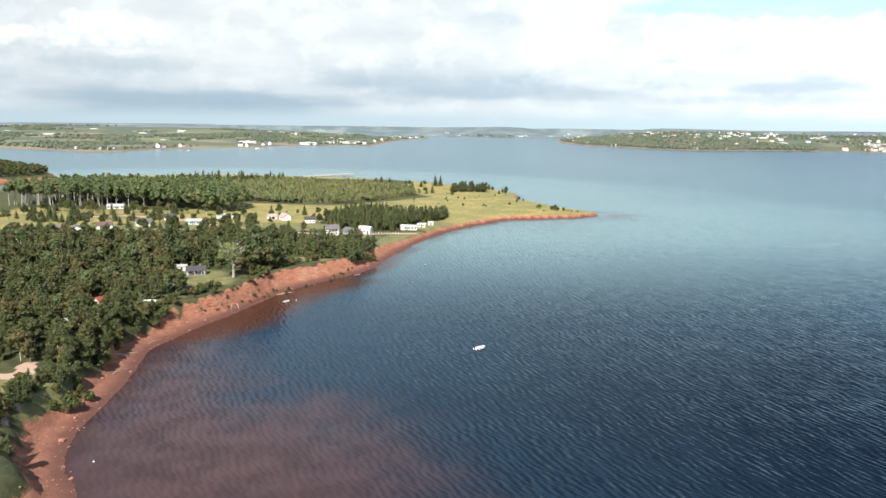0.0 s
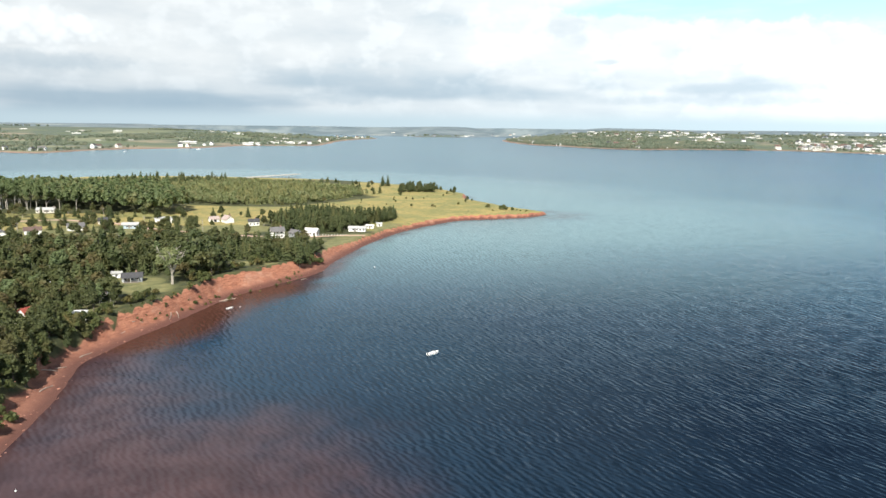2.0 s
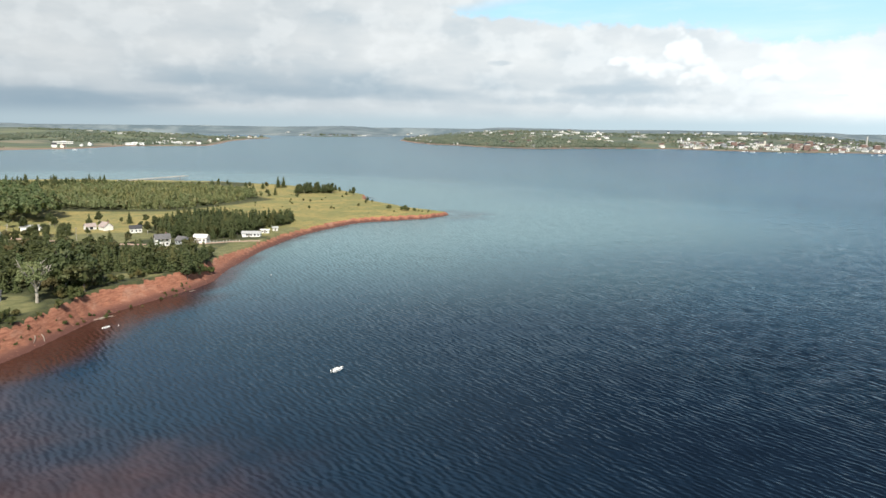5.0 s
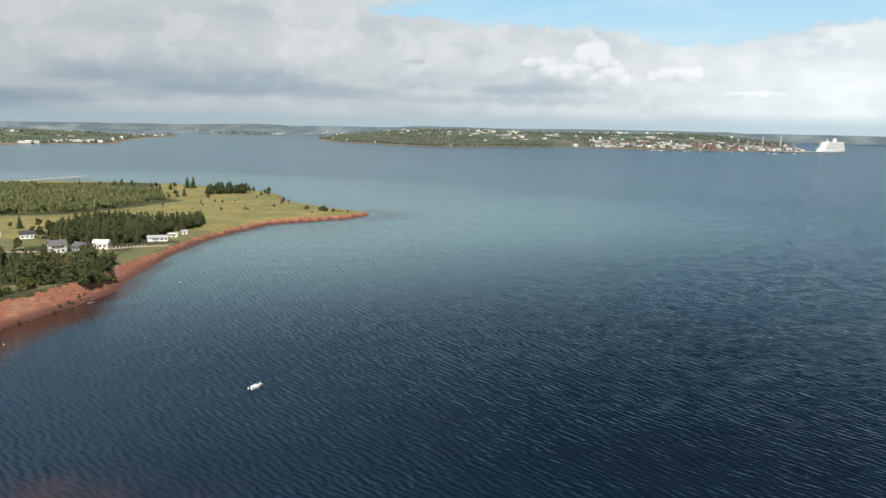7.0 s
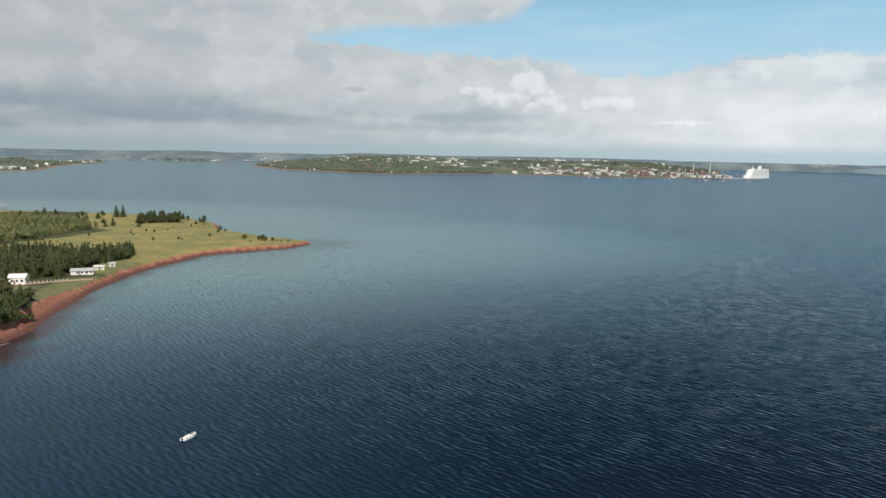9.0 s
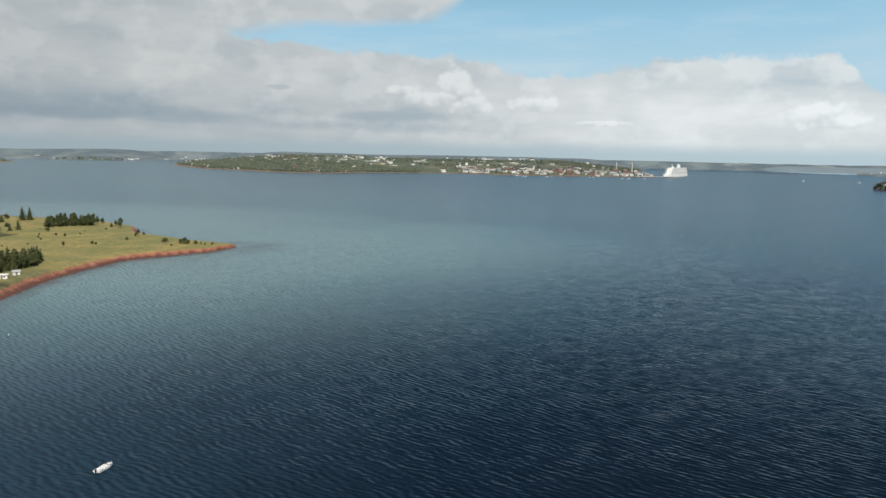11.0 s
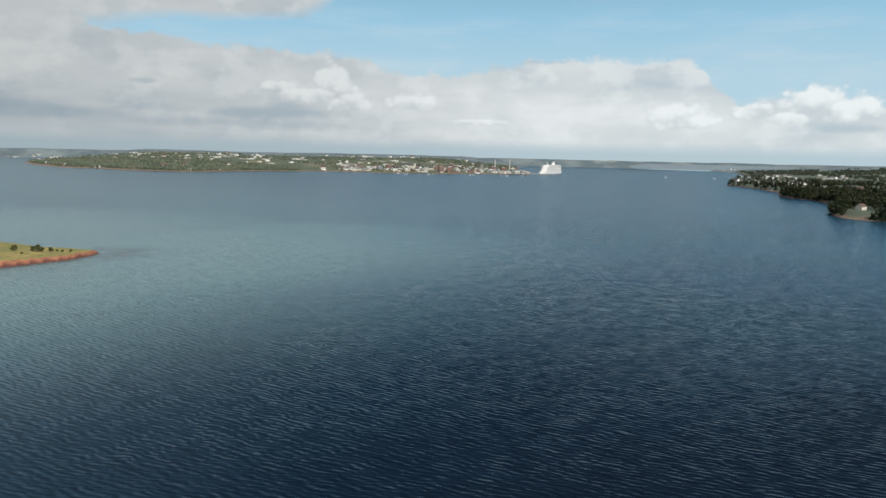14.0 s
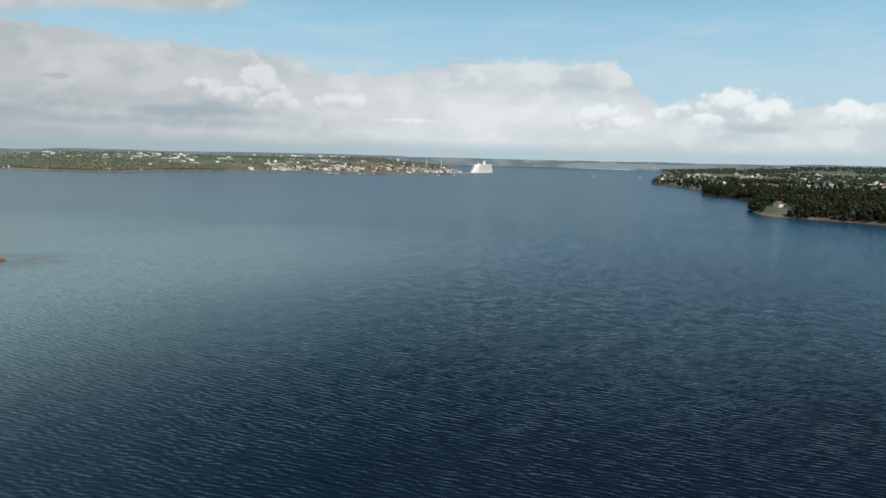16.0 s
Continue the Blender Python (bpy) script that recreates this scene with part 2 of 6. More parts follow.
SHINGLE = plain("grey_shingles", (0.16, 0.155, 0.155), 0.9, 0.2)
DARK_SHINGLE = plain("charcoal_shingles", (0.07, 0.07, 0.075), 0.9, 0.2)
PALE_ROOF = plain("pale_roofing", (0.46, 0.46, 0.45), 0.7, 0.12)
BROWN_ROOF = plain("brown_shingles", (0.15, 0.10, 0.085), 0.9, 0.2)
PANE = plain("window_glass", (0.03, 0.035, 0.045), 0.12, 0.1)
CONCRETE = plain("concrete", (0.50, 0.49, 0.46), 0.85, 0.12, 0.3)
TIMBER = plain("grey_timber", (0.25, 0.22, 0.19), 0.9, 0.2)
RUBBER = plain("black_plastic", (0.02, 0.02, 0.022), 0.45, 0.1)
ROCK = plain("red_sandstone", (0.36, 0.17, 0.12), 0.9, 0.2, 0.8)
DRIFT = plain("bleached_driftwood", (0.42, 0.35, 0.29), 0.9, 0.15)
HULL_WHITE = plain("white_gelcoat", (0.83, 0.83, 0.82), 0.25, 0.03)
# pale because the sky's reflection on far water is put into this colour
FAR_SEA = plain("sky_sheen_sea", (0.185, 0.24, 0.275), 0.9, 0.05, 0.01)
STEEL = plain("galvanised_steel", (0.45, 0.46, 0.47), 0.4, 0.1, 2.0, 0.8)


def ground_material():
    m, n, place = material("peninsula_ground")

    def mask(key):
        return n.add("ShaderNodeAttribute", attribute_name=key).outputs["Fac"]

    big, mid, fine = n.noise(place, 0.035, 4.0), n.noise(place, 0.22, 5.0, 0.62), n.noise(place, 2.2, 4.0, 0.65)
    meadow = n.mix(n.step(big, 0.38, 0.62), (0.215, 0.212, 0.070), (0.36, 0.285, 0.095))
    meadow = n.mix(n.step(mid, 0.46, 0.68, 0.0, 0.85), meadow, (0.135, 0.158, 0.056))
    meadow = n.mix(n.math("MULTIPLY", fine, 0.22), meadow, (0.36, 0.28, 0.12))
    meadow = n.mix(n.step(n.noise(place, 0.75, 4.0, 0.7), 0.52, 0.70, 0.0, 0.7), meadow, (0.095, 0.098, 0.034))
    lawn = n.mix(n.step(mid, 0.35, 0.65), (0.125, 0.135, 0.050), (0.215, 0.200, 0.084))
    floor = n.mix(n.step(mid, 0.35, 0.65), (0.035, 0.045, 0.016), (0.085, 0.085, 0.030))
    col = n.mix(mask("meadow"), floor, meadow)
    col = n.mix(mask("lawn"), col, lawn)
    stretch = n.add("ShaderNodeMapping", {0: place, 3: (0.5, 0.5, 3.2)}).outputs[0]
    strata = n.noise(stretch, 0.55, 6.0, 0.65)
    earth = n.mix(n.step(strata, 0.30, 0.68), (0.240, 0.086, 0.050), (0.440, 0.195, 0.118))
    earth = n.mix(n.step(n.noise(place, 0.9, 5.0, 0.7), 0.54, 0.70, 0.0, 0.8), earth, (0.115, 0.050, 0.032))
    earth = n.mix(n.step(n.noise(place, 0.12, 4.0), 0.56, 0.72, 0.0, 0.5), earth, (0.47, 0.29, 0.21))
    sand = n.mix(n.step(mid, 0.3, 0.7), (0.200, 0.080, 0.052), (0.300, 0.132, 0.086))
    sand = n.mix(n.step(fine, 0.55, 0.75, 0.0, 0.45), sand, (0.50, 0.32, 0.25))
    sand = n.mix(mask("wet"), sand, (0.115, 0.046, 0.034))
    col = n.mix(n.step(n.math("ADD", mask("bare"), n.math("MULTIPLY", n.math("SUBTRACT", mid, 0.5), 0.7)), 0.42, 0.58), col, earth)
    col = n.mix(mask("beach"), col, sand)
    col = n.mix(n.step(n.math("ADD", mask("road"), n.math("MULTIPLY", n.math("SUBTRACT", mid, 0.5), 0.5)), 0.35, 0.6), col, n.mix(fine, (0.42, 0.27, 0.20), (0.56, 0.40, 0.32)))
    finish(n, col, 0.92, n.math("ADD", n.math("MULTIPLY", strata, 0.6), n.math("MULTIPLY", fine, 0.4)), 0.9, 0.6)
    return m


def far_ground_material():
    m, n, place = material("far_ground")
    cells = n.add("ShaderNodeTexVoronoi", {"Vector": place, "Scale": 0.0042}).outputs["Color"]
    pick = n.add("ShaderNodeSeparateColor", {0: cells}).outputs[0]
    fields = n.ramp(pick, [(0.0, (0.10, 0.13, 0.07)), (0.35, (0.13, 0.16, 0.08)), (0.55, (0.20, 0.215, 0.12)), (0.75, (0.26, 0.25, 0.155)), (0.92, (0.29, 0.235, 0.17))])
    woods = n.math("MAXIMUM", n.step(n.noise(place, 0.004, 4.0), 0.42, 0.56), n.math("MULTIPLY", n.add("ShaderNodeAttribute", attribute_name="wooded").outputs["Fac"], n.step(n.noise(place, 0.007, 4.0), 0.3, 0.42)))
    # the wooded ground is paled and greyed too, with haze in its colour
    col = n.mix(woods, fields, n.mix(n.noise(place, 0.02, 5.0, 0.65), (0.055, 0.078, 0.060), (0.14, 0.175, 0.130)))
    col = n.mix(n.math("MULTIPLY", n.noise(place, 0.05, 4.0), 0.5), col, (0.08, 0.10, 0.06))
    shore = n.add("ShaderNodeAttribute", attribute_name="shore").outputs["Fac"]
    bank = n.mix(n.noise(place, 0.02, 3.0), (0.20, 0.105, 0.075), (0.33, 0.23, 0.17))
    bank = n.mix(n.add("ShaderNodeAttribute", attribute_name="wooded").outputs["Fac"], bank, (0.125, 0.058, 0.042))
    col = n.mix(shore, col, bank)
    finish(n, col, 0.95, n.noise(place, 0.08, 4.0), 0.6, 4.0)
    return m


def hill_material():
    """Distant wooded hills with pale fields; the blue haze of distance is in the colour."""
    m, n, place = material("hazy_hills")
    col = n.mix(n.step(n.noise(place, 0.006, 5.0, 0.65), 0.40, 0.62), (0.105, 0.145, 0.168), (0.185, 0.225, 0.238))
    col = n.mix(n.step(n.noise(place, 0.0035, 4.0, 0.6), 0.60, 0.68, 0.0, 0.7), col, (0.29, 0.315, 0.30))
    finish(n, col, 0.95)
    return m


def water_material():
    m, n, place = material("harbour_water")

    def attr(key):
        return n.add("ShaderNodeAttribute", attribute_name=key).outputs["Fac"]

    cross = n.add("ShaderNodeMapping", {0: place, 2: (0, 0, radians(46.0))}).outputs[0]
    cross = n.add("ShaderNodeMapping", {0: cross, 3: (0.5, 1.0, 1.0)}).outputs[0]
    chop = n.noise(cross, 2.3, 2.0, 0.6)
    sideways = n.noise(cross, 0.7, 2.0, 0.5)
    axes = n.add("ShaderNodeSeparateXYZ", {0: place})

    def train(heading, length, wander, seed):
        """A train of waves: its slope, from -1 to 1, running towards that heading."""
        c, k = math.cos(radians(heading)), math.sin(radians(heading))
        u = n.math("ADD", n.math("MULTIPLY", axes.outputs[0], c), n.math("MULTIPLY", axes.outputs[1], k))
        moved = n.add("ShaderNodeMapping", {0: place, 1: (seed, 0, 0)}).outputs[0]
        bend = n.math("MULTIPLY", n.noise(moved, 0.11, 2.0, 0.55), wander)
        swing = n.math("SINE", n.math("ADD", n.math("MULTIPLY", u, 2 * math.pi / length), bend))
        return n.math("MULTIPLY", swing, n.step(n.noise(moved, 0.16, 1.0, 0.5), 0.30, 0.62, 0.25, 1.0))

    trains = [(train(27.0, 1.75, 15.0, 0.0), 0.100), (train(41.0, 1.3, 15.0, 140.0), 0.058), (train(14.0, 2.6, 14.0, 310.0), 0.066)]
    patches = n.noise(n.add("ShaderNodeMapping", {0: place, 3: (1.0, 0.6, 1.0)}).outputs[0], 0.16, 6.0, 0.75)
    gusts = n.noise(n.add("ShaderNodeMapping", {0: place, 3: (1.0, 2.6, 1.0)}).outputs[0], 0.0045, 4.0, 0.55)
    # dark pool, bluer outward: the sky's growing reflection put into the colour
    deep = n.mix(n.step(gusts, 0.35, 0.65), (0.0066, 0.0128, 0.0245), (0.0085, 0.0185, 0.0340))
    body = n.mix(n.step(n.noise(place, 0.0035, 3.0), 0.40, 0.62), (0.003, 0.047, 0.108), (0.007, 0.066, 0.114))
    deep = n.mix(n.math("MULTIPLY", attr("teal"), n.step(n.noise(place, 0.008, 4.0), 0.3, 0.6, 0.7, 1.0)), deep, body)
    # paler grey-teal: silty water, and sky sheen painted in with it
    deep = n.mix(attr("murk_sheen"), deep, (0.165, 0.265, 0.285))
    cloud = n.noise(place, 0.045, 6.0, 0.6)
    silt = n.step(n.math("ADD", attr("silt"), n.math("MULTIPLY", n.math("SUBTRACT", cloud, 0.5), 0.75)), 0.10, 1.0)
    mud = n.mix(n.step(n.noise(place, 0.11, 5.0), 0.35, 0.65), (0.048, 0.029, 0.033), (0.070, 0.042, 0.046))
    col = n.mix(silt, deep, mud)
    col = n.mix(n.step(n.math("ADD", attr("shoal"), n.math("MULTIPLY", n.math("SUBTRACT", cloud, 0.5), 0.5)), 0.15, 0.9), col, (0.060, 0.024, 0.017))
    paws = n.noise(n.add("ShaderNodeMapping", {0: place, 3: (1.0, 3.0, 1.0)}).outputs[0], 0.016, 5.0, 0.65)
    rough = n.math("MULTIPLY", n.step(gusts, 0.3, 0.7, 0.85, 1.15), n.step(paws, 0.32, 0.68, 0.75, 1.2))

    along = n.math("MULTIPLY", n.math("SUBTRACT", chop, 0.5), 0.22)
    along = n.math("MULTIPLY_ADD", n.math("SUBTRACT", patches, 0.5), 0.30, along)
    for swing, size in trains:
        along = n.math("MULTIPLY_ADD", swing, size, along)
    along = n.math("MULTIPLY", along, rough)
    aside = n.math("ADD", n.math("MULTIPLY", n.math("SUBTRACT", sideways, 0.5), 0.22), n.math("MULTIPLY", n.math("SUBTRACT", chop, 0.5), 0.12))
    # the tilt of the water, down the wind and across it
    c, k = math.cos(radians(28.0)), math.sin(radians(28.0))
    tilt_x = n.math("SUBTRACT", n.math("MULTIPLY", along, c), n.math("MULTIPLY", aside, k))
    tilt_y = n.math("ADD", n.math("MULTIPLY", along, k), n.math("MULTIPLY", aside, c))
    normal = n.add("ShaderNodeVectorMath", {0: n.add("ShaderNodeCombineXYZ", {0: tilt_x, 1: tilt_y, 2: 1.0}).outputs[0]}, operation="NORMALIZE").outputs[0]
    # crests lightened and troughs darkened in the colour, as light through waves would do
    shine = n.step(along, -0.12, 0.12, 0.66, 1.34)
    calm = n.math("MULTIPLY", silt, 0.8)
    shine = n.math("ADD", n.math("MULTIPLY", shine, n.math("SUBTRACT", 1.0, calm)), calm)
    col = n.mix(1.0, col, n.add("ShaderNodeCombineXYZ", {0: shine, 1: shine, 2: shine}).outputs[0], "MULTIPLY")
    # ripples turn the sky's image to its higher, darker parts, so the gloss stays well under a calm sheet's
    gloss = n.math("MINIMUM", n.math("SUBTRACT", n.math("MULTIPLY", n.add("ShaderNodeFresnel", {"IOR": 1.333, "Normal": normal}).outputs[0], 0.66), 0.022, clamp=True), 0.415)
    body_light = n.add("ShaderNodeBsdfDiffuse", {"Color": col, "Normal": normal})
    sheen = n.add("ShaderNodeBsdfGlossy", {"Color": (0.90, 0.97, 1.0, 1.0), "Roughness": 0.2, "Normal": normal})
    n.add("ShaderNodeOutputMaterial", {0: n.add("ShaderNodeMixShader", {0: gloss, 1: body_light.outputs[0], 2: sheen.outputs[0]}).outputs[0]})
    return m


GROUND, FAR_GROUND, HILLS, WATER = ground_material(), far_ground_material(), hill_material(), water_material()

# ---- mesh helpers ----


def mesh(name, verts, faces, mat, smooth=False, masks=None):
    """A mesh from arrays: rows of 3 or 4 corners a face."""
    faces = [np.asarray(f, np.int32) for f in (faces if isinstance(faces, list) else [faces])]
    verts = np.asarray(verts, np.float32)
    me = bpy.data.meshes.new(name)
    me.vertices.add(len(verts))
    me.vertices.foreach_set("co", verts.ravel())
    me.loops.add(sum(f.size for f in faces))
    me.loops.foreach_set("vertex_index", np.concatenate([f.ravel() for f in faces]))
    sizes = np.concatenate([np.full(len(f), f.shape[1], np.int32) for f in faces])
    me.polygons.add(len(sizes))
    me.polygons.foreach_set("loop_start", np.concatenate([[0], np.cumsum(sizes)[:-1]]).astype(np.int32))
    me.polygons.foreach_set("use_smooth", np.full(len(sizes), smooth))
    for key, values in (masks or {}).items():
        me.attributes.new(key, "FLOAT", "POINT").data.foreach_set("value", np.asarray(values, np.float32).ravel())
    me.update(calc_edges=True)
    me.validate()
    me.materials.append(mat)
    return me


def part(name, bm, mat, parent=None, label="", smooth=False):
    """A bmesh or a mesh as one object under a thing or a part."""
    me = bm
    if isinstance(bm, bmesh.types.BMesh):
        me = bpy.data.meshes.new(name)
        bmesh.ops.recalc_face_normals(bm, faces=bm.faces)
        if smooth:
            for f in bm.faces:
                f.smooth = True
        bm.to_mesh(me)
        bm.free()
        me.materials.append(mat)
    ob = new(name, me)
    if parent is not None:
        ob.parent = parent
    return tagged(ob, label)


def box(bm, x0, y0, z0, x1, y1, z1, bevel=0.0):
    v = [bm.verts.new((x, y, z)) for z in (z0, z1) for y in (y0, y1) for x in (x0, x1)]
    fs = [bm.faces.new([v[i] for i in q]) for q in ((0, 2, 3, 1), (4, 5, 7, 6), (0, 1, 5, 4), (2, 6, 7, 3), (0, 4, 6, 2), (1, 3, 7, 5))]
    if bevel:
        bmesh.ops.bevel(bm, geom=list({e for f in fs for e in f.edges}), offset=bevel, segments=1, affect="EDGES")
    return bm


def tube(bm, path, radii, sides=6):
    """A tapered tube along a path."""
    rings = []
    for i, p in enumerate(path):
        a, b = Vector(path[max(i - 1, 0)]), Vector(path[min(i + 1, len(path) - 1)])
        turn = (b - a).to_track_quat("Z", "Y")
        rings.append([bm.verts.new(Vector(p) + turn @ Vector((radii[i] * math.cos(2 * math.pi * k / sides), radii[i] * math.sin(2 * math.pi * k / sides), 0))) for k in range(sides)])
    for r, s in zip(rings, rings[1:]):
        for k in range(sides):
            bm.faces.new((r[k], r[(k + 1) % sides], s[(k + 1) % sides], s[k]))
    bm.faces.new(rings[0][::-1])
    bm.faces.new(rings[-1])
    return bm


def prism(bm, outline, z0, z1):
    """An upright prism over an outline of (x, y)."""
    low, high = [bm.verts.new((x, y, z0)) for x, y in outline], [bm.verts.new((x, y, z1)) for x, y in outline]
    n = len(outline)
    for k in range(n):
        bm.faces.new((low[k], low[(k + 1) % n], high[(k + 1) % n], high[k]))
    bm.faces.new(low[::-1])
    bm.faces.new(high)
    return bm


# ---- the shape of the land ----


def smooth01(v, low, high):
    k = np.clip((np.asarray(v, float) - low) / (high - low), 0, 1)
    return k * k * (3 - 2 * k)


def value_noise(x, y, seed=0):
    """Smooth noise of about -1 to 1 with cells of one unit."""
    xi, yi = np.floor(x).astype(np.int64), np.floor(y).astype(np.int64)
    fx, fy = x - xi, y - yi
    fx, fy = fx * fx * (3 - 2 * fx), fy * fy * (3 - 2 * fy)

    def at(i, j):
        h = (i * 374761393 + j * 668265263 + seed * 974634777) & 0xFFFFFFFF
        h = ((h ^ (h >> 13)) * 1274126177) & 0xFFFFFFFF
        return ((h ^ (h >> 16)) & 0xFFFF) / 32767.5 - 1

    return (at(xi, yi) * (1 - fx) + at(xi + 1, yi) * fx) * (1 - fy) + (at(xi, yi + 1) * (1 - fx) + at(xi + 1, yi + 1) * fx) * fy


def fbm(x, y, octaves=4, seed=0):
    return sum(value_noise(x * 2**k, y * 2**k, seed + k) * 0.5**k for k in range(octaves)) / 1.9


def curve(points, spacing):
    """A closed smooth line through the points."""
    p = np.array(points, float)
    out = []
    for i in range(len(p)):
        a, b, c, d = p[i - 1], p[i], p[(i + 1) % len(p)], p[(i + 2) % len(p)]
        n = max(2, int(np.linalg.norm(c - b) / spacing))
        for t in np.arange(n)[:, None] / n:
            straight = b + (c - b) * t
            bent = 0.5 * (2 * b + (c - a) * t + (2 * a - 5 * b + 4 * c - d) * t**2 + (3 * b - a - 3 * c + d) * t**3)
            out.append((0.55 * bent + 0.45 * straight)[0] if bent.ndim > 1 else 0.55 * bent + 0.45 * straight)
    return np.array(out)


def inside(x, y, line):
    hit = np.zeros(np.shape(x), bool)
    for (ax, ay), (bx, by) in zip(line, np.roll(line, -1, 0)):
        if ay != by:
            hit ^= ((ay > y) != (by > y)) & (x < (bx - ax) * (y - ay) / (by - ay) + ax)
    return hit


def shore_distance(x, y, line):
    """Metres to a closed line: above zero on land."""
    x, y = np.asarray(x, float), np.asarray(y, float)
    if x.size < 400:
        a, d = np.asarray(line), np.roll(line, -1, 0) - line
        px, py = x.ravel()[:, None], y.ravel()[:, None]
        t = np.clip(((px - a[:, 0]) * d[:, 0] + (py - a[:, 1]) * d[:, 1]) / ((d * d).sum(1) + 1e-9), 0, 1)
        best = np.hypot(px - a[:, 0] - t * d[:, 0], py - a[:, 1] - t * d[:, 1]).min(1)
        b = a + d
        with np.errstate(divide="ignore", invalid="ignore"):
            cross = ((a[:, 1] > py) != (b[:, 1] > py)) & (px < d[:, 0] * (py - a[:, 1]) / d[:, 1] + a[:, 0])
        return (np.where(cross.sum(1) % 2 == 1, 1, -1) * best).reshape(x.shape)
    best = np.full(x.shape, 1e18)
    for (ax, ay), (bx, by) in zip(line, np.roll(line, -1, 0)):
        dx, dy = bx - ax, by - ay
        t = np.clip(((x - ax) * dx + (y - ay) * dy) / (dx * dx + dy * dy + 1e-9), 0, 1)
        best = np.minimum(best, (x - ax - t * dx) ** 2 + (y - ay - t * dy) ** 2)
    return np.where(inside(x, y, line), 1, -1) * np.sqrt(best)


PENINSULA = curve([(-60, 40), (-66, 90), (-73, 129), (-81, 139), (-86, 149), (-89, 160), (-90, 173), (-91, 187), (-94, 205), (-97, 221), (-94, 234), (-89, 251), (-84, 263), (-80, 276), (-75, 292), (-69, 308), (-54, 330), (-42, 347), (-36, 360), (-33, 380), (-27, 403), (-16, 440), (-2, 475), (12, 501), (31, 527), (50, 548), (78, 559), (108, 568), (131, 588), (121, 603), (103, 622), (88, 655), (73, 690), (78, 738), (70, 756), (50, 806), (-10, 866), (-90, 918), (-190, 945), (-300, 955), (-390, 930), (-425, 840), (-420, 740), (-450, 640), (-620, 560), (-760, 300), (-760, 40)], 7.0)
ISLE = curve([(-490, 888), (-482, 832), (-515, 782), (-590, 752), (-760, 742), (-900, 850), (-860, 1020), (-700, 1060), (-580, 985)], 12.0)


def plateau(x, y):
    """The height of the land behind the bluff."""
    edge = 7.8 - 4.4 * smooth01(y, 335, 440) - 0.7 * smooth01(x, 50, 110)
    back = 2.8 * smooth01(-x, 92, 250) + 1.2 * fbm(x / 90, y / 90, 3, 5)
    return edge + back * smooth01(y, 60, 200) * (1 - 0.9 * smooth01(y, 640, 860))


def land_height(x, y, s, high):
    """Beach, bluff and field from the distance to the water's edge and the height behind."""
    gully = (1.7 - 0.6 * smooth01(y, 245, 260)) * fbm(x / 9, y / 9, 4, 11) + 1.2 * fbm(x / 28, y / 28, 2, 3)
    beach = 3.9 + 2.9 * smooth01(y, 262, 235) + 1.6 * smooth01(y, 178, 145) + 1.5 * fbm(x / 40, y / 40, 2, 21) - 1.5 * smooth01(y, 400, 440) - 1.6 * smooth01(x, 40, 80)
    t = np.clip((s - beach - gully) / (1.5 + 0.24 * high), 0, 1)
    rise = 0.35 * t + 0.65 * t * t * (3 - 2 * t)
    rough = 0.35 * fbm(x / 3.1, y / 3.1, 3, 8) * np.where((t > 0) & (t < 1), 1, 0.25)
    sand = 1.5 * np.clip(s / beach, 0, 1)
    z = np.where(s < 0, np.maximum(s * 0.11, -6), sand + (high - 1.5) * rise + rough * np.clip(s / 3, 0, 1))
    return z, t


PEN_LINE = np.array(PENINSULA)


def height_at(x, y):
    x, y = np.atleast_1d(np.asarray(x, float)), np.atleast_1d(np.asarray(y, float))
    return land_height(x, y, shore_distance(x, y, PEN_LINE), plateau(x, y))[0]


def sheet(xs, ys):
    gx, gy = np.meshgrid(xs, ys)
    nx, ny = len(xs), len(ys)
    k = (np.arange(ny - 1)[:, None] * nx + np.arange(nx - 1)).ravel()
    return gx.ravel(), gy.ravel(), np.stack([k, k + 1, k + nx + 1, k + nx], 1)


def spot_mask(x, y, spots):
    out = np.zeros(x.shape)
    for cx, cy, rx, ry in spots:
        r = np.hypot((x - cx) / rx, (y - cy) / ry) + 0.25 * fbm(x / 14, y / 14, 2, 31)
        out = np.maximum(out, smooth01(r, 1.15, 0.8))
    return out


def track_mask(x, y, paths):
    out = np.zeros(x.shape)
    for wide, *points in paths:
        for (ax, ay), (bx, by) in zip(points, points[1:]):
            dx, dy = bx - ax, by - ay
            t = np.clip(((x - ax) * dx + (y - ay) * dy) / (dx * dx + dy * dy), 0, 1)
            out = np.maximum(out, smooth01(np.hypot(x - ax - t * dx, y - ay - t * dy), wide * 0.75, wide * 0.35))
    return out


LAWNS = [(-98, 289, 12, 10), (-106, 302, 12, 9), (-30, 412, 11, 28), (-20, 440, 16, 18), (-66, 344, 10, 7), (-106, 163, 11, 18), (-205, 452, 40, 17), (-165, 470, 35, 16), (-115, 480, 35, 18), (-70, 438, 26, 10), (-106, 258, 7, 6), (0, 480, 14, 26), (-240, 505, 30, 14)]
ROADS = [(4.2, (-96, 132), (-101, 150), (-104, 162), (-110, 174), (-114, 183)), (3.6, (-110, 174), (-116, 174), (-126, 170)), (4.0, (-260, 500), (-234, 508), (-198, 501), (-156, 474), (-120, 462), (-84, 452)), (3.0, (-60, 446), (-30, 452), (-8, 452)), (3.0, (-150, 290), (-128, 284), (-118, 292))]
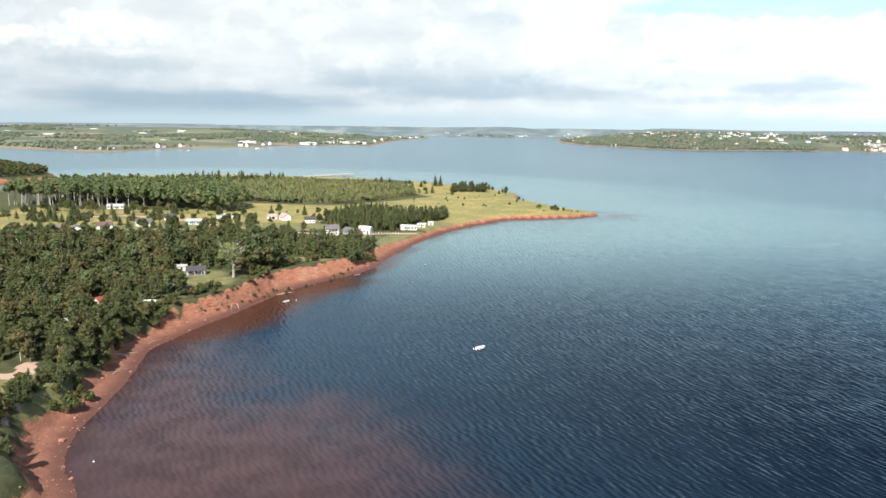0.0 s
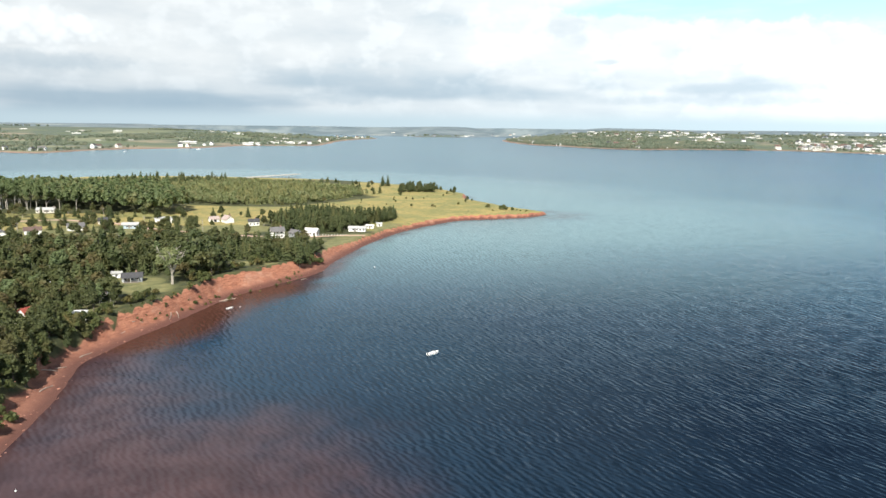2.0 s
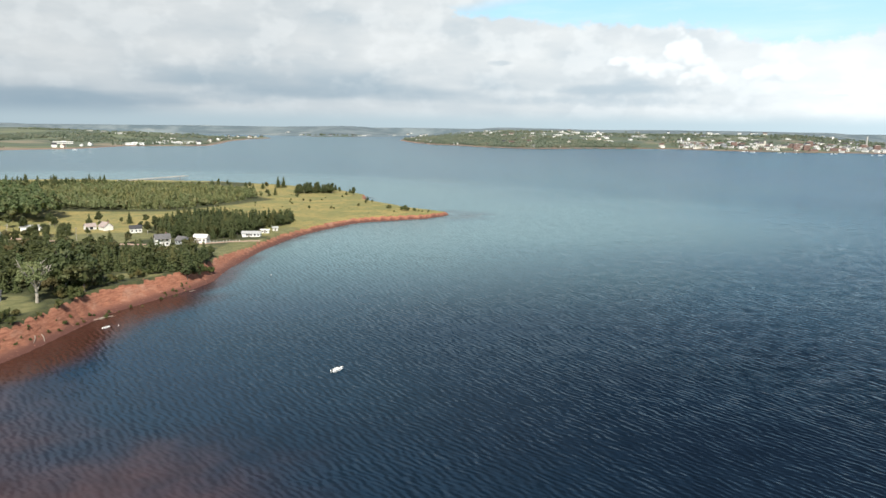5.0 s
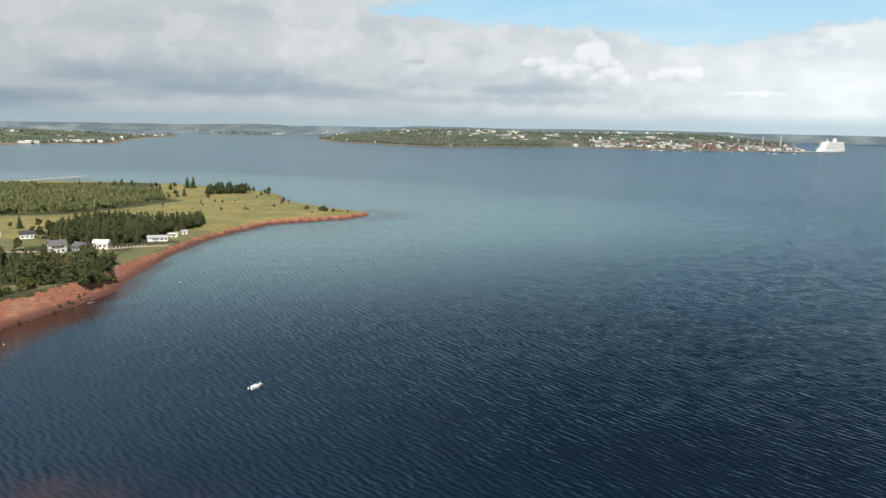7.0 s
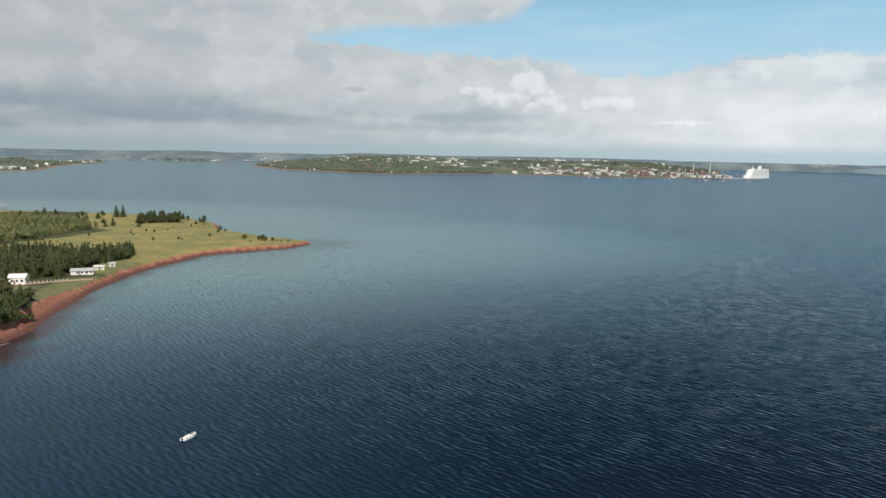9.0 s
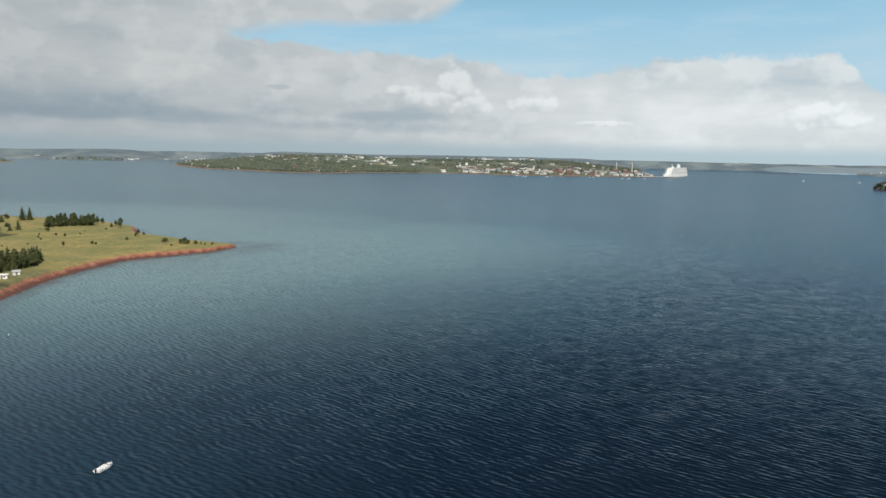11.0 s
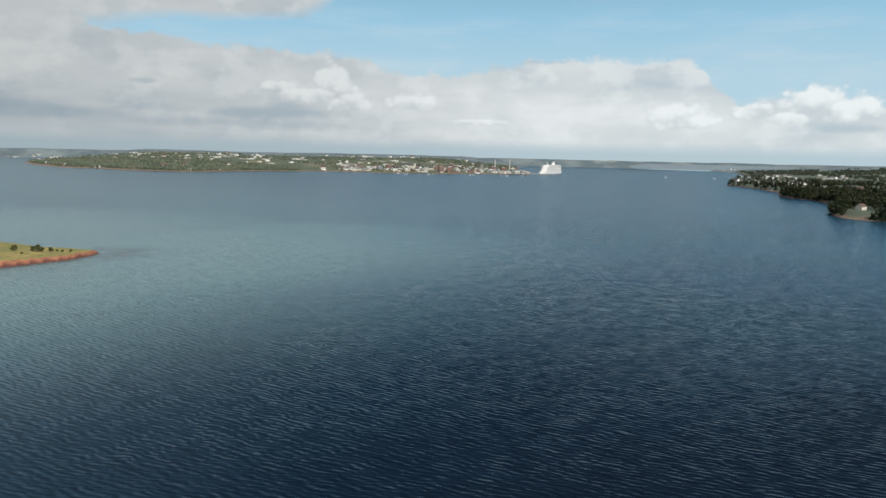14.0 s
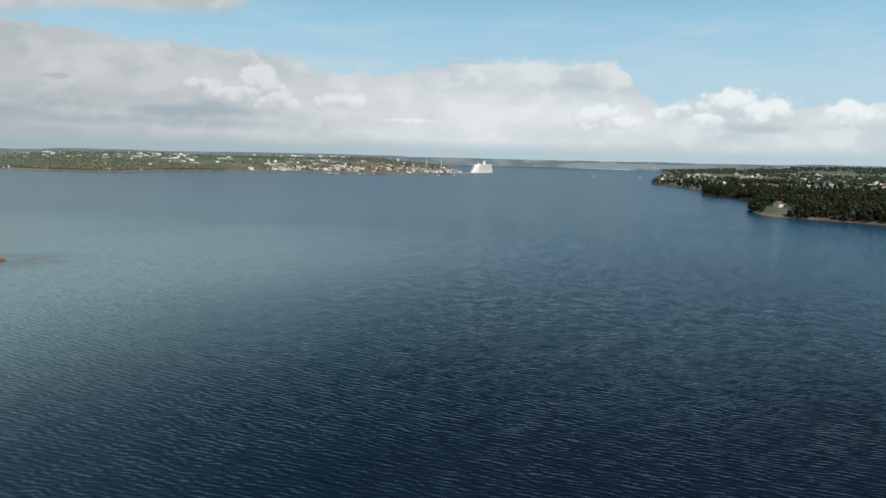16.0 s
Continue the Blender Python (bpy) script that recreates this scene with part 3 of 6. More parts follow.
MEADOW = np.array([(-330, 425), (-255, 424), (-215, 440), (-120, 455), (-90, 462), (-88, 560), (-60, 575), (-20, 545), (-20, 470), (0, 470), (60, 545), (135, 570), (135, 610), (80, 680), (85, 760), (30, 830), (-40, 880), (-60, 800), (-15, 700), (-45, 655), (-92, 614), (-190, 612), (-205, 540), (-330, 545)], float)

xs = np.concatenate([np.arange(-760, -430, 10.0), np.arange(-430, -140, 3.0), np.arange(-140, 141, 1.9)])
ys = np.concatenate([np.arange(40, 120, 4.0), np.arange(120, 470, 1.9), np.arange(470, 640, 2.2), np.arange(640, 975, 4.0)])
gx, gy, quads = sheet(xs, ys)
gs = shore_distance(gx, gy, PEN_LINE)
gz, gt = land_height(gx, gy, gs, plateau(gx, gy))
soft_edge = 6.0 * fbm(gx / 25, gy / 25, 3, 41)
in_meadow = np.maximum(smooth01(gy, 890, 910), np.clip(shore_distance(gx + soft_edge, gy, MEADOW) / 6 + 0.5, 0, 1))
near = (gs > -60)
keep = near[quads].any(1)
ground = new("ground_peninsula", mesh("ground_peninsula", np.stack([gx, gy, gz], 1), quads[keep], GROUND, True, {
    "meadow": in_meadow, "lawn": spot_mask(gx, gy, LAWNS), "road": track_mask(gx, gy, ROADS) * (gt > 0.95),
    "bare": smooth01(gt, 1.0 - 0.28 * smooth01(gy, 405, 440) * smooth01(gx, 45, 10), 0.93 - 0.4 * smooth01(gy, 405, 440) * smooth01(gx, 45, 10)) * (1 - 0.9 * smooth01(gy, 262, 240) * smooth01(fbm(gx / 15, gy / 15, 2, 55), -0.45, -0.1) * smooth01(gt, 0.1, 0.3)), "beach": smooth01(gt, 0.12, 0.0), "wet": smooth01(gs, 5.2, 0.8)}))
tagged(ground, "red-bluffed peninsula with meadow, lawns and woods", "ground", kind="structure")

# the wooded headland across the cove
ix, iy, iq = sheet(np.arange(-920, -470, 5.0), np.arange(720, 1080, 5.0))
i_s = shore_distance(ix, iy, ISLE)
iz, it = land_height(ix, iy, i_s, 8 + 2 * fbm(ix / 60, iy / 60, 2, 2))
zero = np.zeros(len(ix))
keep = (i_s > -20)[iq].any(1)
tagged(new("ground_headland", mesh("ground_headland", np.stack([ix, iy, iz], 1), iq[keep], GROUND, True, {"meadow": zero, "lawn": zero, "road": zero, "bare": smooth01(it, 1.0, 0.93), "beach": smooth01(it, 0.12, 0.0), "wet": smooth01(i_s, 4, 0)})), "low wooded headland with a red bluff", "ground", kind="structure")

# the far shores, one sheet of ground out to the horizon
WEST = curve([(-2600, 2100), (-1500, 1960), (-1154, 1827), (-967, 1729), (-788, 1645), (-759, 1797), (-696, 1943), (-551, 2041), (-470, 2286), (-349, 2334), (-241, 2376), (-225, 2700), (-209, 3019), (-139, 3388), (-61, 3561), (-100, 3640), (-240, 3620), (-450, 3720), (-760, 3950), (-1000, 4500), (-1500, 5200), (-4500, 5200), (-4500, 2600)], 60.0)
NORTH = curve([(-1300, 5300), (-700, 4750), (-300, 4560), (-75, 4412), (145, 4166), (375, 4136), (482, 4204), (697, 4505), (1000, 4900), (1500, 5300)], 60.0)
CITY = curve([(900, 4700), (640, 3700), (540, 3390), (520, 3000), (545, 2684), (625, 2560), (681, 2366), (803, 2240), (1000, 2300), (1150, 2310), (1354, 2275), (1434, 2154), (1580, 2025), (1776, 1990), (1934, 1917), (1990, 1900), (2060, 1990), (2300, 2300), (2800, 2760), (3300, 3200), (3800, 3600), (4000, 5300), (1400, 5300)], 60.0)
EAST = curve([(1050, -900), (985, 0), (980, 150), (983, 284), (987, 365), (990, 422), (1037, 466), (1120, 502), (1265, 544), (1373, 622), (1430, 705), (1476, 738), (1560, 775), (1632, 808), (1742, 903), (1813, 969), (1938, 1103), (2030, 1085), (2145, 1060), (2408, 1030), (2440, 1090), (2400, 1230), (2522, 1402), (2700, 1430), (3000, 1560), (3658, 1960), (3860, 2238), (4200, 2250), (4700, 2200), (5300, 2300), (5300, -900)], 40.0)
SPIT = curve([(3030, 2285), (3180, 2290), (3450, 2300), (3740, 2320), (3760, 2375), (3400, 2365), (3150, 2340)], 60.0)
SHORES = [(WEST, 3.5), (NORTH, 4.0), (CITY, 4.0), (EAST, 8.0), (SPIT, 1.5)]


def far_height(x, y):
    """Height, and the closeness to the water, of the far shores."""
    r = np.hypot(x, y)
    out, edge = np.full(x.shape, -4.0), np.zeros(x.shape)
    for line, bank in SHORES:
        s = shore_distance(x, y, line) + 14 * fbm(x / 70, y / 70, 3, 17)
        hill = np.clip((r - 2300) / 2600, 0, 1) ** 1.25 * (52 + 9 * fbm(x / 700, y / 700, 2, 4)) * smooth01(s, 0, 900 if bank > 5 else 500)
        if bank < 2:
            hill = 0 * r
        z = bank * smooth01(s, 0, 22) + bank * 0.5 * smooth01(s, 20, 200) + hill
        out = np.where(s > -10, np.maximum(out, np.where(s > 0, z, s * 0.1)), out)
        edge = np.where(s > -10, np.maximum(edge, (smooth01(s, 10, 3) * 0.9 if bank > 5 else smooth01(s, 20, 6))), edge)
    bearing = np.degrees(np.arctan2(x, y))
    mouth = smooth01(bearing, 53.0, 55.0) * smooth01(bearing, 66.5, 65.0)
    rim = np.where(mouth > 0.98, -4.0, (50 + 7 * fbm(x / 900, y / 900, 2, 6)) * smooth01(r, 4800, 4950) * (1 - mouth))
    return np.where(r > 4800, np.maximum(out, rim), out), np.where(r > 4800, 0, edge)


az = np.radians(np.concatenate([np.arange(-50, -36, 1.0), np.arange(-36, 66, 0.17), np.arange(66, 92, 0.4), np.arange(92, 121, 1.5)]))
rings = np.concatenate([880 * (4800 / 880) ** np.linspace(0, 1, 146), [4840, 4880, 4920, 4955]])
ga, gr, fq = sheet(az, rings)
fx, fy = gr * np.sin(ga), gr * np.cos(ga)
fz, fedge = far_height(fx, fy)
keep = (fz > -3.9)[fq].any(1)
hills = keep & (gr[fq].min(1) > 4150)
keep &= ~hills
tagged(new("backdrop_hills", mesh("backdrop_hills", np.stack([fx, fy, fz], 1), fq[hills][:, ::-1], HILLS, True)), "low distant hills along the horizon, blue haze in their colour", "hills", kind="structure")
tagged(new("ground_far_shore", mesh("ground_far_shore", np.stack([fx, fy, fz], 1), fq[keep][:, ::-1], FAR_GROUND, True, {"shore": fedge, "wooded": np.maximum(smooth01(gr, 3300, 4300), (fx > 930) * (np.degrees(ga) > 58.5) * (np.hypot(fx - 1030, fy - 405) > 52))})), "far shores of fields, woods and low hills", "ground", kind="structure")

# the open water and the low coast beyond the harbour mouth, as a distant backdrop
ca, cr, cq = sheet(np.radians(np.arange(52.5, 67, 0.15)), np.array([4860.0, 4880.0, 4915.0]))
sill = 8 + 27 * smooth01(np.degrees(ca), 53.3, 55.6)
cz = np.where(cr < 4870, -1.0, np.where(cr < 4900, sill * 0.55, sill))
tagged(new("backdrop_sea", mesh("backdrop_sea", np.stack([cr * np.sin(ca), cr * np.cos(ca), cz], 1), cq[:, ::-1], FAR_SEA, True)), "backdrop of open water beyond the harbour mouth, sky sheen in its colour", "water", kind="structure")
crest = 49 + 4 * fbm(np.degrees(ca) / 1.8, 0 * ca, 3, 12)
cz = np.where(cr < 4870, sill - 1, np.where(cr < 4900, (sill + crest) / 2, crest))
cr = cr + 57
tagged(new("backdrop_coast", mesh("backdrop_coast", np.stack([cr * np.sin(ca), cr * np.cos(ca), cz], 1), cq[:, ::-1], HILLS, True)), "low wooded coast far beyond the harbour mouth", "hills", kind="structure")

# ---- the water ----
wx = np.concatenate([-np.geomspace(4985, 240, 26), np.arange(-220, 221, 4.0), np.geomspace(240, 4985, 26)])
wy = np.concatenate([-np.geomspace(4985, 60, 18), np.arange(-40, 840, 4.0), np.geomspace(860, 4985, 26)])
hx, hy, hq = sheet(wx, wy)
hs = -shore_distance(hx, hy, PEN_LINE)
PLUME = np.array([(-60, 40), (20, 40), (16, 120), (8, 140), (-2, 160), (-11, 183), (-30, 190), (-46, 190), (-58, 215), (-70, 240), (-88, 252), (-110, 240), (-110, 100)], float)
plume = smooth01(shore_distance(hx, hy, PLUME), -28, 46)
silt = np.maximum(plume * 0.95, smooth01(hs, 34 - 16 * smooth01(hy, 215, 250), 3) * (0.9 - 0.45 * smooth01(hy, 330, 460)))
silt = np.maximum(silt, 0.42 * smooth01(np.hypot(hx - 140, (hy - 585) * 0.8), 55, 10))
inside_disc = np.hypot(hx, hy) < 4990
keep = inside_disc[hq].all(1)
# two of the masks grade the painted sky reflection by place
tagged(new("water", mesh("water", np.stack([hx, hy, 0 * hx], 1), hq[keep], WATER, True, {"silt": silt, "teal": smooth01(np.hypot(hx - 150, hy - 70), 60, 520) * (1 - 0.25 * smooth01(hx, 150, 650)), "murk_sheen": np.maximum(0.85 * smooth01(hs, 460, 60) * smooth01(hy + 0.05 * hx, 245, 500), 0.38 * smooth01(hx, 1000, 150) * smooth01(hy, 450, 800)), "shoal": np.maximum(smooth01(hs, 5, 0) * 0.55, smooth01(hs, 36, 6) * smooth01(hy, 215, 245) * smooth01(hy, 350, 318))})), "wind-rippled harbour water, reddish with silt by the beach", "water", kind="structure")

# ---- trees ----
rng = np.random.default_rng(4)


def leaf_quads(r, centres, normals, size, spread=0.7):
    """Small bent leaf sprays, one quad each."""
    n = normals + spread * r.normal(size=normals.shape)
    n /= np.linalg.norm(n, axis=1, keepdims=True) + 1e-9
    u = np.cross(n, r.normal(size=n.shape))
    u /= np.linalg.norm(u, axis=1, keepdims=True) + 1e-9
    v = np.cross(n, u)
    s = size * r.uniform(0.55, 1.35, (len(n), 1))
    u, v = u * s * 0.5, v * s * 0.5 * r.uniform(0.5, 1.0, (len(n), 1))
    lift = n * s * 0.16
    corners = np.stack([centres - u - v * r.uniform(0.3, 1, (len(n), 1)), centres + u * r.uniform(0.5, 1, (len(n), 1)) - v + lift, centres + u + v * r.uniform(0.3, 1, (len(n), 1)), centres - u * r.uniform(0.5, 1, (len(n), 1)) + v - lift], 1)
    return corners.reshape(-1, 3), np.arange(4 * len(n)).reshape(-1, 4)


def ball(centre, radii, around=7, up=4, squash=1.0):
    """A coarse closed blob that fills the inside of a crown."""
    a, b = np.arange(around) * 2 * np.pi / around, np.linspace(-np.pi / 2, np.pi / 2, up + 1)[1:-1]
    v = [np.array([0, 0, -1.0])] + [np.array([np.cos(q) * np.cos(p), np.cos(q) * np.sin(p), np.sin(q)]) for q in b for p in a] + [np.array([0, 0, 1.0])]
    v = np.array(v) * radii + centre
    f, top = [], len(v) - 1
    for k in range(around):
        j = (k + 1) % around
        f.append((0, 1 + j, 1 + k, 0))
        for row in range(len(b) - 1):
            i = 1 + row * around
            f.append((i + k, i + j, i + around + j, i + around + k))
        i = 1 + (len(b) - 1) * around
        f.append((i + k, i + j, top, top))
    return v, np.array(f)


def stack(parts):
    vs, fs, at = [], [], 0
    for v, f in parts:
        vs.append(v)
        fs.append(f + at)
        at += len(v)
    return np.concatenate(vs), np.concatenate(fs)


def split_faces(quads):
    """Quads with a doubled corner become triangles."""
    a = quads[:, 0] == quads[:, 3]
    b = quads[:, 2] == quads[:, 3]
    return [q for q in (quads[~a & ~b], quads[a][:, :3], quads[b][:, :3]) if len(q)]


def broad_crown(r, tall, wide, low, leaves, size, lobes=6):
    """A lumpy crown of leaf sprays between the heights low and tall."""
    parts, mid = [], (low + tall) / 2
    spots = [(np.array([0, 0, mid]), np.array([wide * 0.62, wide * 0.62, (tall - low) * 0.46]))]
    for k in range(lobes):
        a, h = 2 * np.pi * (k + r.uniform(-0.3, 0.3)) / lobes, r.uniform(0.25, 0.85)
        out = wide * (0.62 - 0.38 * abs(h - 0.45)) * r.uniform(0.7, 1.1)
        s = wide * r.uniform(0.34, 0.52)
        spots.append((np.array([out * np.cos(a), out * np.sin(a), low + (tall - low) * h]), np.array([s, s, s * r.uniform(0.7, 1.0)])))
    spots.append((np.array([wide * r.uniform(-0.2, 0.2), wide * r.uniform(-0.2, 0.2), tall - wide * 0.32]), np.array([wide * 0.4, wide * 0.4, wide * 0.42])))
    area = np.array([(s[1][0] * s[1][2]) for s in spots])
    for (c, s), n in zip(spots, (leaves * area / area.sum()).astype(int)):
        d = r.normal(size=(n, 3))
        d /= np.linalg.norm(d, axis=1, keepdims=True)
        d[:, 2] = np.where(d[:, 2] < -0.5, -d[:, 2], d[:, 2])
        parts.append(leaf_quads(r, c + d * s * r.uniform(0.72, 1.10, (n, 1)), d + np.array([0, 0, 0.35]), size))
        parts.append(ball(c, s * 0.72, 6, 4) if leaves > 300 else ball(c, s * 0.74, 5, 3))
    return stack(parts)


def spruce_crown(r, tall, wide, low, leaves, size, levels=11):
    """Drooping whorls that narrow to a pointed top."""
    parts = []
    k = 1 - np.sqrt(r.uniform(0, 1, leaves))
    k = np.floor(k * levels + r.uniform(-0.25, 0.25, leaves)) / levels
    k = np.clip(k, 0, 0.985)
    a = r.uniform(0, 2 * np.pi, leaves)
    star = 1 + 0.22 * np.sin(5 * a + 9 * k)
    reach = wide * (1 - k) ** 0.68 * star * r.uniform(0.45, 1.06, leaves)
    z = low + (tall - low) * k - 0.28 * reach
    c = np.stack([reach * np.cos(a), reach * np.sin(a), z], 1)
    nrm = np.stack([0.55 * np.cos(a), 0.55 * np.sin(a), np.full(leaves, 1.0)], 1)
    parts.append(leaf_quads(r, c, nrm, size, 0.35))
    ring = np.arange(6) * np.pi / 3
    base = np.stack([wide * 0.55 * np.cos(ring), wide * 0.55 * np.sin(ring), np.full(6, low)], 1)
    v = np.concatenate([base, [[0, 0, tall]]])
    parts.append((v, np.array([(i, (i + 1) % 6, 6, 6) for i in range(6)])))
    return stack(parts)


def tree_trunk(r, tall, thick, limbs, mat, name, low=0.35):
    bm = bmesh.new()
    lean = r.uniform(-0.05, 0.05, 2)
    path = [(lean[0] * h * tall, lean[1] * h * tall, h * tall) for h in (-0.04, 0.03, 0.35, 0.62, 0.86)]
    tube(bm, path, [thick * 1.3, thick, thick * 0.75, thick * 0.45, thick * 0.15], 6)
    for k in range(limbs):
        a, h = 2 * np.pi * k / limbs + r.uniform(-0.5, 0.5), r.uniform(low, 0.68)
        q = Vector((lean[0] * h * tall, lean[1] * h * tall, h * tall))
        out = tall * r.uniform(0.14, 0.26)
        tube(bm, [q, q + Vector((out * 0.5 * math.cos(a), out * 0.5 * math.sin(a), out * 0.55)), q + Vector((out * math.cos(a), out * math.sin(a), out * 1.25))], [thick * 0.42, thick * 0.28, thick * 0.08], 5)
    me = bpy.data.meshes.new(name)
    bm.to_mesh(me)
    bm.free()
    me.materials.append(mat)
    return me


def kind_of_tree(name, label, category, crown_of, trunk_of, mat):
    """A tree at the origin, to be copied: trunk and crown."""
    root = tagged(new(name), label, category, group=category + "s of the peninsula")
    part("trunk", trunk_of, None, root)
    v, f = crown_of
    part("crown", mesh("crown", v, split_faces(f), mat), None, root)
    return root


def joined(name, spots, variants, mat, label, category):
    """Many trees as one object: rows of x, y, z, scale, turn."""
    vs, fs, at = [], [], 0
    pick = rng.integers(0, len(variants), len(spots))
    for k, (v, f) in enumerate(variants):
        for x, y, z, s, a in spots[pick == k]:
            c, n = np.cos(a) * s, np.sin(a) * s
            vs.append(np.stack([v[:, 0] * c - v[:, 1] * n + x, v[:, 0] * n + v[:, 1] * c + y, v[:, 2] * s + z], 1))
            fs.append(f + at)
            at += len(v)
    return tagged(new(name, mesh(name, np.concatenate(vs), split_faces(np.concatenate(fs)), mat)), label, category, kind="stuff")


def scatter(x0, x1, y0, y1, step):
    px, py = np.meshgrid(np.arange(x0, x1, step), np.arange(y0, y1, step))
    px = px + rng.uniform(-0.45, 0.45, px.shape) * step + (np.arange(px.shape[0]) % 2)[:, None] * step / 2
    return px.ravel(), (py + rng.uniform(-0.45, 0.45, py.shape) * step).ravel()


def clear_of(x, y, spots):
    ok = np.ones(x.shape, bool)
    for cx, cy, r in spots:
        ok &= np.hypot(x - cx, y - cy) > r
    return ok


SOUTH_WOOD = np.array([(-215, 120), (-112, 128), (-107, 150), (-117, 165), (-122, 182), (-104, 184), (-97, 190), (-98, 200), (-102, 215), (-106, 232), (-110, 246), (-104, 250), (-99, 262), (-108, 276), (-121, 292), (-117, 314), (-100, 314), (-86, 306), (-80, 312), (-84, 330), (-78, 352), (-62, 350), (-47, 362), (-39, 384), (-40, 398), (-58, 404), (-84, 408), (-104, 428), (-124, 420), (-142, 406), (-180, 392), (-226, 382), (-300, 374), (-300, 300)], float)
GROVE = np.array([(-350, 556), (-300, 556), (-262, 562), (-214, 548), (-168, 536), (-160, 575), (-195, 625), (-200, 660), (-360, 660)], float)
YOUNG_WOOD = np.array([(-206, 628), (-144, 622), (-92, 632), (-64, 650), (-46, 686), (-24, 720), (-60, 790), (-110, 870), (-200, 905), (-330, 900), (-360, 665), (-206, 665)], float)
SPRUCES = np.array([(-82, 482), (-72, 472), (-50, 464), (-35, 462), (-30, 480), (-12, 504), (3, 522), (4, 540), (-24, 542), (-48, 556), (-74, 566), (-88, 530)], float)
# x, y, clearing round houses, lawns and tracks
CLEARINGS = [(-109, 302, 9), (-103, 293, 9), (-95, 290, 9), (-118, 308, 5), (-123, 244, 5), (-121, 238, 4), (-120, 212, 4.5), (-107, 244, 6), (-119, 289, 4), (-111, 276, 4), (-134, 285, 5.5), (-144, 284, 4.5), (-243, 432, 9), (-229, 430, 9), (-72, 447, 10), (-51, 452, 9), (-38, 422, 6), (-66, 344, 6), (-110, 176, 6), (-103, 162, 6), (-100, 150, 6), (-114, 170, 5), (-91, 296, 4)]

# broad-leaved trees
broad = [kind_of_tree("broadleaf_tree", label, "tree", broad_crown(np.random.default_rng(20 + k), tall, wide, low, 580, 0.64, 8), tree_trunk(np.random.default_rng(30 + k), tall, 0.2, 4, BARK if k % 3 else PALE_BARK, "trunk"), LEAF) for k, (tall, wide, low, label) in enumerate([
    (10.5, 3.9, 2.0, "round-crowned green broadleaf tree in the bluff wood"), (12.0, 3.5, 3.2, "tall narrow green broadleaf tree in the bluff wood"), (8.6, 3.8, 1.2, "low spreading green broadleaf tree in the bluff wood"), (11.2, 4.4, 2.4, "wide dark green broadleaf tree in the bluff wood"), (9.6, 3.2, 1.8, "slim olive-green broadleaf tree in the bluff wood")])]
broad_low = [broad_crown(np.random.default_rng(50 + k), tall, wide, low, 190, 1.08, 6) for k, (tall, wide, low) in enumerate([(10.5, 3.9, 2.0), (12.0, 3.5, 3.0), (8.8, 3.8, 1.2), (11.2, 4.4, 2.2)])]
spruce = [kind_of_tree("spruce_tree", label, "tree", spruce_crown(np.random.default_rng(70 + k), tall, wide, 0.8, 560, 0.70), tree_trunk(np.random.default_rng(80 + k), tall, 0.17, 0, BARK, "trunk"), NEEDLE) for k, (tall, wide, label) in enumerate([
    (11.0, 3.3, "dark green pointed spruce tree"), (9.0, 3.1, "bushy dark spruce tree"), (12.5, 3.8, "tall full dark spruce tree")])]
spruce_low = [spruce_crown(np.random.default_rng(90 + k), tall, wide, 0.6, 150, 1.25, 8) for k, (tall, wide) in enumerate([(11.0, 3.2), (9.0, 3.0), (12.0, 3.6)])]
poplar = [kind_of_tree("poplar_tree", label, "tree", broad_crown(np.random.default_rng(110 + k), tall, wide, low, 620, 0.85, 7), tree_trunk(np.random.default_rng(120 + k), tall, 0.3, 5, PALE_BARK, "trunk", 0.3), POPLAR) for k, (tall, wide, low, label) in enumerate([
    (20.0, 4.2, 8.5, "tall poplar with a bare pale trunk"), (18.5, 3.6, 7.5, "slender tall poplar with a pale trunk"), (21.0, 4.6, 9.5, "tall poplar with a forked pale trunk")])]
poplar_low = [broad_crown(np.random.default_rng(130 + k), tall, wide, low, 105, 1.9, 5) for k, (tall, wide, low) in enumerate([(19.5, 4.2, 6.5), (18.0, 3.8, 5.0)])]
pine = [kind_of_tree("pine_tree", label, "tree", broad_crown(np.random.default_rng(145 + k), tall, wide, 0.5, 520, 0.68, 8), tree_trunk(np.random.default_rng(147 + k), tall, 0.17, 3, BARK, "trunk"), NEEDLE) for k, (tall, wide, label) in enumerate([
    (9.0, 3.2, "dense dark green rounded pine tree"), (10.5, 3.0, "tall dense dark green pine tree")])]
shrub = [kind_of_tree("shrub", label, "shrub", broad_crown(np.random.default_rng(140 + k), tall, wide, 0.1, 200, 0.46, 5), tree_trunk(np.random.default_rng(150 + k), tall, 0.06, 3, BARK, "trunk", 0.1), BUSH) for k, (tall, wide, label) in enumerate([
    (2.4, 1.7, "low green shrub on the bluff"), (3.4, 2.2, "rounded olive-green shrub on the bluff")])]


def plant(kinds, k, x, y, scale, turn=0.0):
    ob = kinds[k % len(kinds)]
    used = ob.get("planted", 0)
    ob["planted"] = used + 1
    m = pose(x, y, float(height_at(x, y)[0]) - 0.15, 0, 0, turn)
    if used:
        got = copy_thing(ob, m)
    else:
        ob.matrix_basis = m
        got = ob
    got.scale = (scale, scale, scale * (0.92 + 0.16 * ((k * 7) % 10) / 10))
    return got


